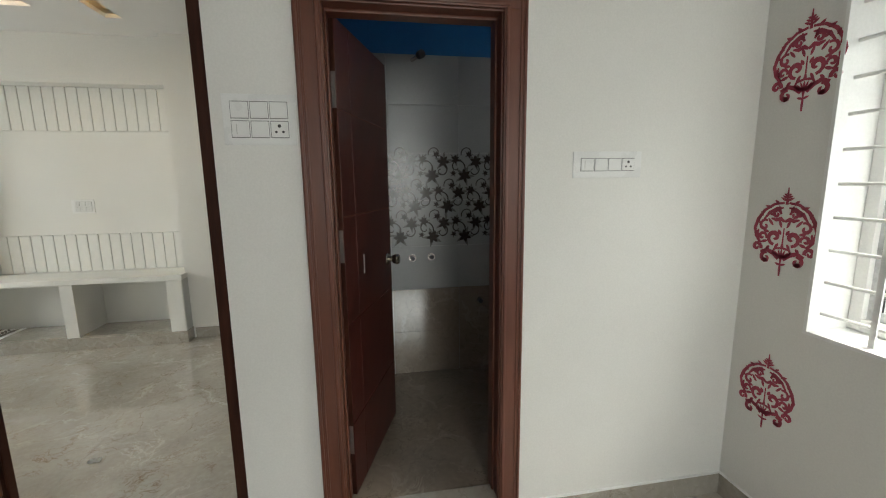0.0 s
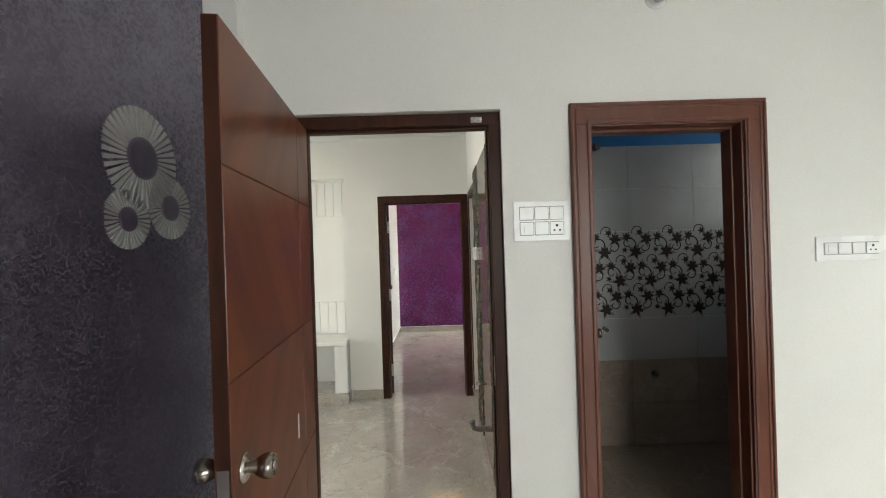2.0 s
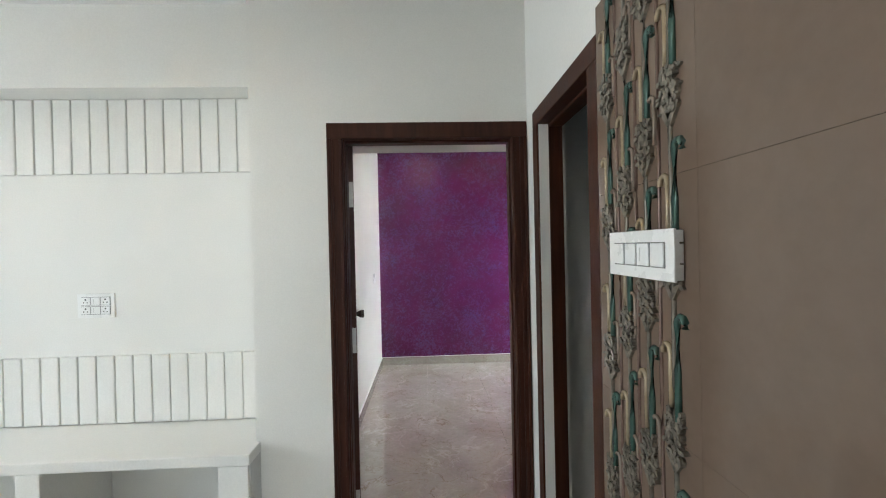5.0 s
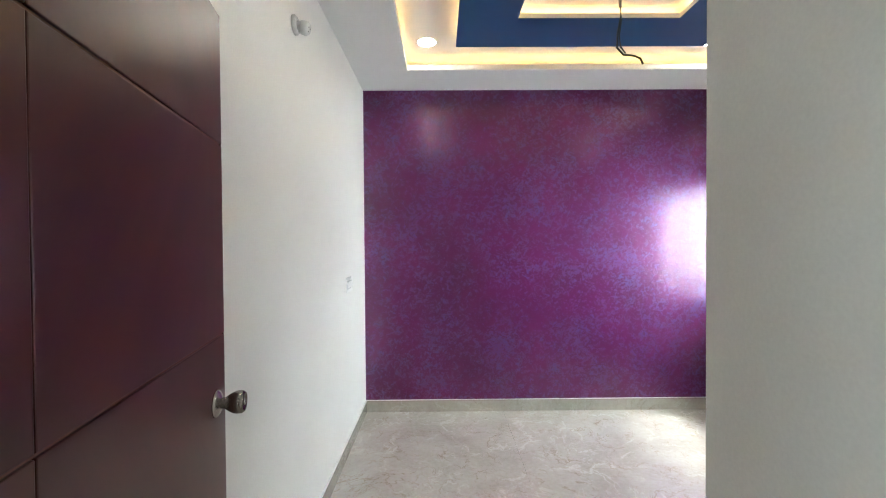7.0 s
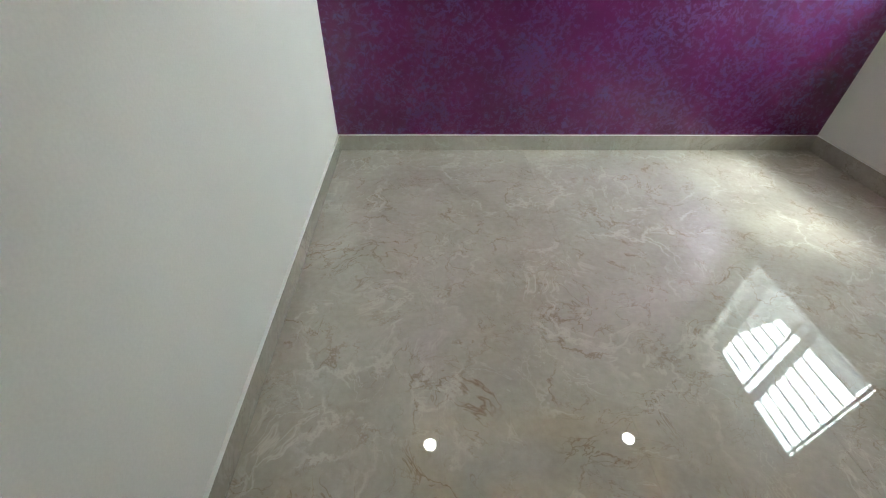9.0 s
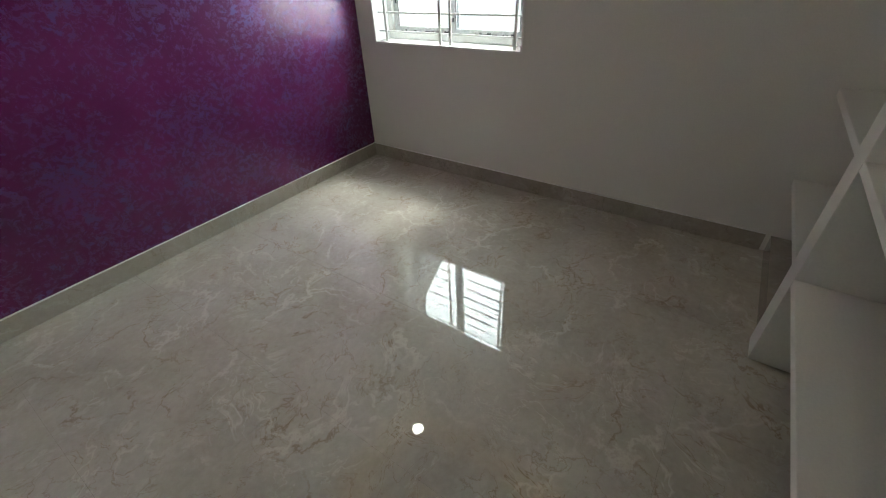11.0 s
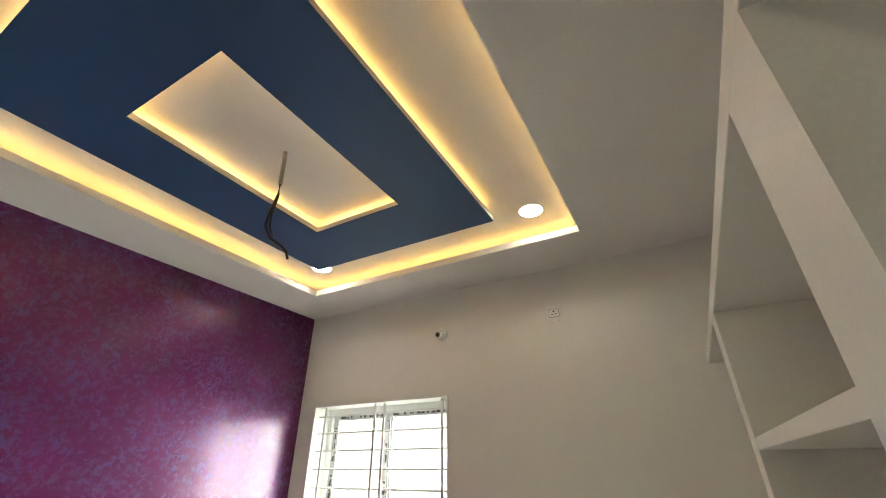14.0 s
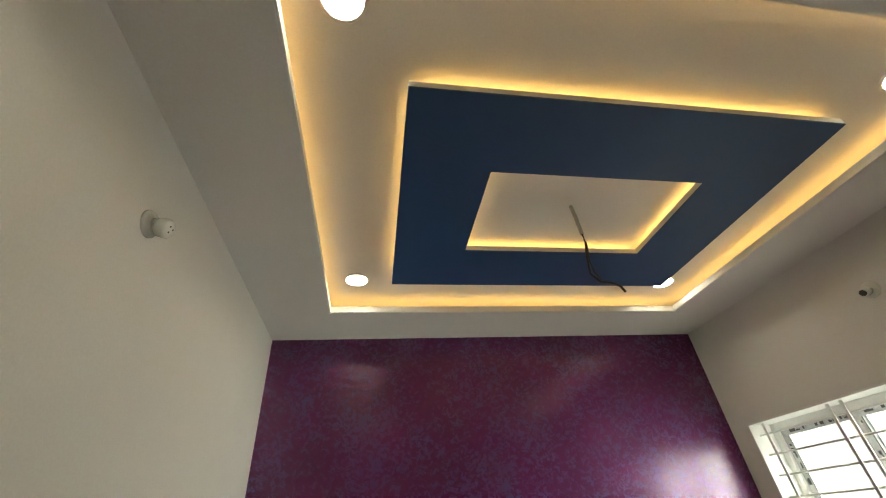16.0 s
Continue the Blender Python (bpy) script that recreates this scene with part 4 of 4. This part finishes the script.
def damask(y, z, h):
    """A mirrored scrolled stencil motif, h high."""
    m = plane_on("-x", XA1, y, z) @ Matrix.Scale(h / 2, 4)
    bm = bmesh.new()
    T = 0.008
    for s in (1, -1):
        def st(pts, w0, w1, w2):
            n = len(pts)
            ws = [w0 + (w1 - w0) * min(1, 2 * i / (n - 1)) if i < n / 2 else w1 + (w2 - w1) * (2 * i / (n - 1) - 1) for i in range(n)]
            ribbon(bm, [(s * x, yy) for x, yy in pts], [1.6 * w for w in ws], m, T)
        st([(0.05, 0.66), (0.28, 0.62), (0.50, 0.47), (0.64, 0.25), (0.70, 0.05), (0.65, -0.14), (0.52, -0.30)], 0.03, 0.05, 0.04)
        st(spiral(0.60, -0.40, 0.11, 0.02, 200, -220), 0.05, 0.05, 0.02)
        st([(0.06, 0.55), (0.2, 0.53), (0.38, 0.42), (0.5, 0.25)], 0.02, 0.06, 0.02)
        st(spiral(0.20, 0.40, 0.10, 0.02, 180, -260), 0.03, 0.045, 0.02)
        st(spiral(0.46, 0.12, 0.14, 0.02, 120, -250), 0.03, 0.05, 0.02)
        st(spiral(0.20, -0.13, 0.17, 0.02, -90, 300), 0.04, 0.07, 0.02)
        st(spiral(0.49, -0.14, 0.11, 0.02, 200, -160), 0.03, 0.05, 0.02)
        st([(0.0, 0.24), (0.1, 0.30), (0.2, 0.27), (0.32, 0.30)], 0.03, 0.07, 0.02)
        st([(0.06, -0.62), (0.18, -0.50), (0.34, -0.44), (0.50, -0.50)], 0.04, 0.07, 0.03)
        st(spiral(0.36, -0.62, 0.13, 0.02, 100, -270), 0.05, 0.06, 0.02)
        st([(0.03, -0.36), (0.16, -0.38), (0.20, -0.46), (0.06, -0.58)], 0.03, 0.04, 0.03)
        for px, py, a, ln, wd in ((0.16, 0.62, 40, 0.15, 0.06), (0.34, 0.53, 20, 0.16, 0.06), (0.12, 0.44, 75, 0.16, 0.06), (0.30, 0.36, 50, 0.14, 0.07), (0.60, 0.16, 70, 0.16, 0.06), (0.06, -0.06, 60, 0.13, 0.07),
                                  (0.34, -0.02, 10, 0.15, 0.07), (0.36, -0.22, -20, 0.18, 0.07), (0.10, -0.26, -60, 0.15, 0.06), (0.30, -0.34, -50, 0.13, 0.07), (0.62, -0.06, 250, 0.15, 0.06), (0.44, -0.66, 200, 0.16, 0.10)):
            petal(bm, s * px, py, 90 - s * (90 - a), ln, wd, m, T)
        for k, (yy, ln) in enumerate(((0.74, 0.17), (0.80, 0.13), (0.86, 0.09))):
            petal(bm, 0, yy - 0.04, 90 - s * 62, ln, 0.05, m, T)
        petal(bm, 0, -0.75, 90 - s * 70, 0.13, 0.05, m, T)
        petal(bm, s * 0.06, 0.10, 90 - s * 20, 0.2, 0.06, m, T)
        petal(bm, s * 0.26, 0.14, 90 - s * 40, 0.2, 0.06, m, T)
        petal(bm, s * 0.52, 0.34, 90 - s * 30, 0.12, 0.05, m, T)
        petal(bm, s * 0.60, 0.02, 90 - s * 170, 0.14, 0.05, m, T)
    ribbon(bm, [(0, 0.62), (0, 0.8), (0, 1.0)], [0.06, 0.05, 0.015], m, T)
    ribbon(bm, [(0, -1.0), (0, -0.86), (0, -0.7), (0, -0.5)], [0.03, 0.05, 0.03, 0.08], m, T)
    ribbon(bm, [(0, -0.38), (0, -0.25), (0, 0.1)], [0.09, 0.03, 0.02], m, T)
    for k in range(5):
        a = -40 + 20 * k
        petal(bm, 0, -0.62, 90 + a, 0.24, 0.045, m, T)
    return tagged(part("damask_stencil", bm, CRIMSON), "crimson damask stencil motif painted on the wall", "wall decor", "damask stencils")


for y, z, h in ((1.905, 2.44, 0.34), (1.912, 1.828, 0.34), (1.920, 1.222, 0.335), (1.915, 0.582, 0.315), (1.375, 0.505, 0.32)):
    damask(y, z, h)

# ---- bathroom ----
def bath_tiles(name, z0, z1, tile_h, tile_w, mat, label):
    t = thing(name, pose(0.3, YBATH, z0), label, "wall tiles", kind="structure")
    rows = max(1, round((z1 - z0) / tile_h))
    th = (z1 - z0) / rows
    for r in range(rows):
        x = XH + 0.112
        while x < XA1 + 0.14:
            xe = min(x + tile_w, XA1 + 0.148)
            part("tile", block(x + 0.001, xe - 0.001, YBATH, YBATH + 0.009, z0 + r * th + 0.001, z0 + (r + 1) * th - 0.001), mat, t)
            x += tile_w
    return t


bath_tiles("tiles_beige", STEP, 0.72, 0.3, 0.45, BATHBEIGE, "beige glazed bathroom wall tiles")
bath_tiles("tiles_pale_low", 0.72, 1.01, 0.3, 0.45, BATHPALE, "pale grey glazed bathroom wall tiles")
band = bath_tiles("tiles_floral", 1.01, 1.61, 0.3, 0.45, BATHPALE, "pale bathroom tiles printed with dark flowers and scrolls")
bath_tiles("tiles_pale_high", 1.61, 2.20, 0.3, 0.45, BATHPALE, "pale grey glazed bathroom wall tiles")
tagged(part("wall_bath_upper", block(XH + 0.112, XA1 + 0.148, YBATH + 0.002, YBATH + 0.009, 2.20, 2.62), BATHBLUE), "bright blue painted upper wall", "wall", kind="structure")
fl, lv = bmesh.new(), bmesh.new()
rnd = random.Random(3)
for r in range(3):
    for c in range(8):
        x, z = -0.42 + c * 0.215 + 0.1 * (r % 2), 1.01 + 0.105 + 0.198 * r
        m = plane_on("-y", YBATH, x, z)
        for cx, cy, rr in ((0, -0.045, 0.046), (0.075, 0.045, 0.042), (-0.06, 0.06, 0.030), (0.03, 0.09, 0.022), (-0.075, -0.03, 0.018)):
            a0 = rnd.uniform(0, 60)
            for k in range(6):
                petal(fl, cx, cy, a0 + 60 * k, rr, rr * 0.5, m, 0.0012)
            for k in range(5):
                petal(lv, cx, cy, a0 + 30 + 72 * k, rr * 1.5, rr * 0.42, m, 0.0008)
        ribbon(fl, spiral(-0.05, 0.01, 0.062, 0.008, -60, 330, 18), [0.008] * 12 + [0.006] * 6, m, 0.001)
        ribbon(fl, spiral(0.06, -0.01, 0.05, 0.008, 100, -250, 18), [0.007] * 12 + [0.005] * 6, m, 0.001)
        ribbon(fl, spiral(0.02, 0.10, 0.045, 0.008, 200, -120, 14), [0.006] * 14, m, 0.001)
part("flower_print", fl, PRINT, band, "dark brown flowers and scrolls")
part("leaf_print", lv, PRINTGREY, band, "grey leaves")
tagged(part("floor_bath", block(XH + 0.11, XA1 + 0.15, YA2 - 0.001, YBATH + 0.01, -0.01, STEP - 0.004), BATHBEIGE), "beige tiled bathroom floor", "floor", kind="structure")
tagged(part("floor_side_room", block(XH + 0.11, XA1 + 0.15, YBATH + 0.11, YC, -0.01, STEP - 0.004), BATHBEIGE), "beige tiled floor of the dark side room", "floor", kind="structure")
for x, z in ((0.085, 0.935), (0.212, 0.938), (0.545, 0.62)):
    s = thing("pipe_stub", pose(x, YBATH, z), "capped steel water pipe stub in the tiles", "pipe stub", "pipe stubs")
    part("flange", cyl(bmesh.new(), (x, YBATH, z), (x, YBATH - 0.006, z), 0.024), STEEL, s)
    part("cap", cyl(bmesh.new(), (x, YBATH - 0.006, z), (x, YBATH - 0.035, z), 0.014), MARK, s)
s = thing("shower_stub", pose(0.155, YBATH, 2.17), "short dark shower pipe stub on the bathroom wall", "pipe stub")
part("pipe", cyl(bmesh.new(), (0.11, YBATH, 2.165), (0.155, YBATH - 0.06, 2.18), 0.011), STEEL, s)
part("cap", cyl(bmesh.new(), (0.15, YBATH - 0.055, 2.18), (0.165, YBATH - 0.085, 2.182), 0.024), MARK, s)

# ---- hall: relief tile wall ----
tw = thing("tile_wall", pose(XH, 3.1, 0), "glossy taupe glazed wall tiles with raised flower stems", "wall tiles", kind="structure")
XT = XH - 0.010
ys = (2.318, 2.475, 2.995, 3.475, 3.878)
for y0, y1 in zip(ys, ys[1:]):
    for k in range(4):
        z0, z1 = 0.105 + k * 0.511, 0.105 + (k + 1) * 0.511
        part("tile", block(XT, XH - 0.0005, y0 + 0.0002, y1 - 0.0002, z0 + 0.0002, z1 - 0.0002, 0.0006), TILE, tw)
part("skirting_tile", block(XT - 0.008, XH - 0.0005, 2.32, 3.878, 0, 0.104, 0.002), SKIRT, tw, "beige tile skirting")


def hooked(bm, m, x, z0, length, side, r):
    """A round shoot that rises and bends over to one side."""
    pts = [(x, z0), (x, z0 + length * 0.5), (x, z0 + length)] + [(x + side * 0.013 * (1 - math.cos(radians(a))), z0 + length + 0.015 * math.sin(radians(a))) for a in (40, 80, 120, 160, 200)]
    tube(bm, [m @ Vector((px, pz, r * 0.3)) for px, pz in pts], r, 8)


def stem(y, first, flower=True, seed=0):
    """One raised column up the wall: a dark stem, flower heads every 0.33 m, a pale and a green crooked shoot between them."""
    rnd = random.Random(seed)
    m = plane_on("-x", XT, y, 0)
    st, heads, pale, green = bmesh.new(), bmesh.new(), bmesh.new(), bmesh.new()
    zs = [0.11 + 0.051 * k for k in range(41)]
    if flower:
        tube(st, [m @ Vector((-0.001 + 0.0015 * math.sin(11 * z + seed), z, 0.001)) for z in zs], 0.0056, 8)
    else:
        tube(st, [m @ Vector((0.0025 * math.sin(5 * z + seed), z, 0.0)) for z in zs], 0.0048, 8)
    ob = part("stem", st, STEM if flower else STEMROSE, tw, "", False, True)
    z = first - 0.33 * 5
    while z < 2.14:
        if z > 0.16 and flower and z < 2.09:
            for k in range(190):
                px, pz = rnd.uniform(-0.031, 0.031), z + rnd.uniform(-0.058, 0.058)
                petal(heads, px * 0.8, z + (pz - z) * 0.75, rnd.uniform(0, 360), rnd.uniform(0.007, 0.017), rnd.uniform(0.005, 0.010), m, rnd.uniform(0.004, 0.013))
            for sd in (1, -1):
                ribbon(heads, [(sd * 0.024, z - 0.034), (sd * 0.012, z - 0.050), (0, z - 0.068)], [0.012, 0.012, 0.010], m, 0.007)
        if 0.12 < z + 0.04 and z + 0.22 < 2.13:
            if flower:
                hooked(pale, m, -0.012, z + 0.050, 0.105, -1, 0.0064)
                hooked(green, m, 0.010, z + 0.030, 0.185, 1, 0.0076)
            else:
                hooked(pale, m, -0.009, z + 0.05, 0.085, -1, 0.0054)
        z += 0.33
    if flower:
        part("flower_heads", heads, PETAL, ob, "crumpled grey-brown flower heads")
        part("green_shoots", green, STEMGREEN, ob, "glossy green crooked shoots", False, True)
    part("pale_shoots", pale, STEMGOLD if flower else STEMTAUPE, ob, "pale crooked shoots", False, True)


for k, (y, f) in enumerate(((2.905, 1.82), (2.775, 1.735), (2.650, 1.65), (2.520, 1.565), (3.545, 1.80), (3.635, 1.72), (3.72, 1.64), (3.81, 1.56))):
    stem(y, f, True, k)
for k, y in enumerate((2.84, 2.712, 2.582, 2.440, 3.59, 3.68, 3.765)):
    stem(y, 1.66 - 0.083 * k, False, 20 + k)
pp = thing("waste_pipe", pose(XT, 3.40, 0.24), "grey PVC waste pipe elbow at the tiled wall", "pipe")
part("elbow", tube(bmesh.new(), [(XT, 3.42, 0.215), (XT - 0.05, 3.42, 0.215), (XT - 0.085, 3.42, 0.225), (XT - 0.10, 3.42, 0.255), (XT - 0.10, 3.42, 0.275)], 0.021, 12), PIPE, pp, "", False, True)
part("collar", tube(bmesh.new(), [(XT - 0.10, 3.42, 0.262), (XT - 0.10, 3.42, 0.285)], 0.027, 14), PIPE, pp, "", False, True)
ps = thing("pipe_stub", pose(XT, 3.55, 0.5), "capped steel water pipe stub in the taupe tiles", "pipe stub")
part("cap", cyl(bmesh.new(), (XT, 3.55, 0.50), (XT - 0.05, 3.55, 0.50), 0.012), STEEL, ps)

# ---- hall header outlet ----
fb = thing("wall_outlet_hole", pose(-3.22, 4.79, 2.583), "open round conduit hole with loose wires in the header", "conduit hole")
part("hole", lathe(bmesh.new(), [(0.036, 0.0), (0.034, 0.004), (0.026, 0.003), (0.004, 0.002)], plane_on("-y", 4.79, -3.22, 2.583)), BROWNHOLE, fb)
part("wire", tube(bmesh.new(), [(-3.225, 4.789, 2.60), (-3.265, 4.765, 2.545), (-3.215, 4.762, 2.53), (-3.205, 4.765, 2.60)], 0.003, 6), BROWNHOLE, fb)
fh = thing("wall_hook", pose(-3.22, 4.79, 2.42), "small bent brown wire hook in the header", "hook")
part("bent_wire", tube(bmesh.new(), [(-3.24, 4.79, 2.44), (-3.23, 4.77, 2.43), (-3.205, 4.765, 2.432), (-3.195, 4.768, 2.41)], 0.004, 6), BROWNHOLE, fh)

# ---- hall: litter on the floor ----
def paper_scrap(x, y, size, seed):
    """A crumpled bit of paper lying on the floor."""
    rnd = random.Random(seed)
    bm = bmesh.new()
    n = 7
    grid = [[bm.verts.new((x + size * (i / (n - 1) - 0.5) + rnd.uniform(-1, 1) * size * 0.05, y + size * 0.6 * (j / (n - 1) - 0.5) + rnd.uniform(-1, 1) * size * 0.05, 0.002 + rnd.random() * size * 0.2)) for j in range(n)] for i in range(n)]
    for i in range(n - 1):
        for j in range(n - 1):
            bm.faces.new((grid[i][j], grid[i + 1][j], grid[i + 1][j + 1], grid[i][j + 1]))
    bmesh.ops.solidify(bm, geom=bm.faces[:], thickness=0.001)
    return tagged(part("paper_scrap", bm, CASING), "small crumpled white paper scrap on the hall floor", "litter")


paper_scrap(-1.648, 2.856, 0.055, 5)

# ---- floor tiles ----
TX, TY = 0.602, 1.202
tile_mesh = bpy.data.meshes.new("floor_tile")
bm = block(-TX / 2 + 0.0004, TX / 2 - 0.0004, -TY / 2 + 0.0004, TY / 2 - 0.0004, -0.012, 0.0)
bm.to_mesh(tile_mesh)
bm.free()
tile_mesh.materials.append(FLOOR)
nx, ny = 13, 9
for i in range(nx):
    for j in range(ny):
        x, y = -1.119 + TX / 2 + (i - 7) * TX, 5.47 + TY / 2 + (j - 6) * TY
        if x < -5.2 or x > 1.9 or y < -2.9 or y > 8.6:
            continue
        t = new("tile", tile_mesh)
        t.location = (x, y, 0.00015 * math.sin(3.1 * i + 1.7 * j) - 0.0002)
        t.parent = floor
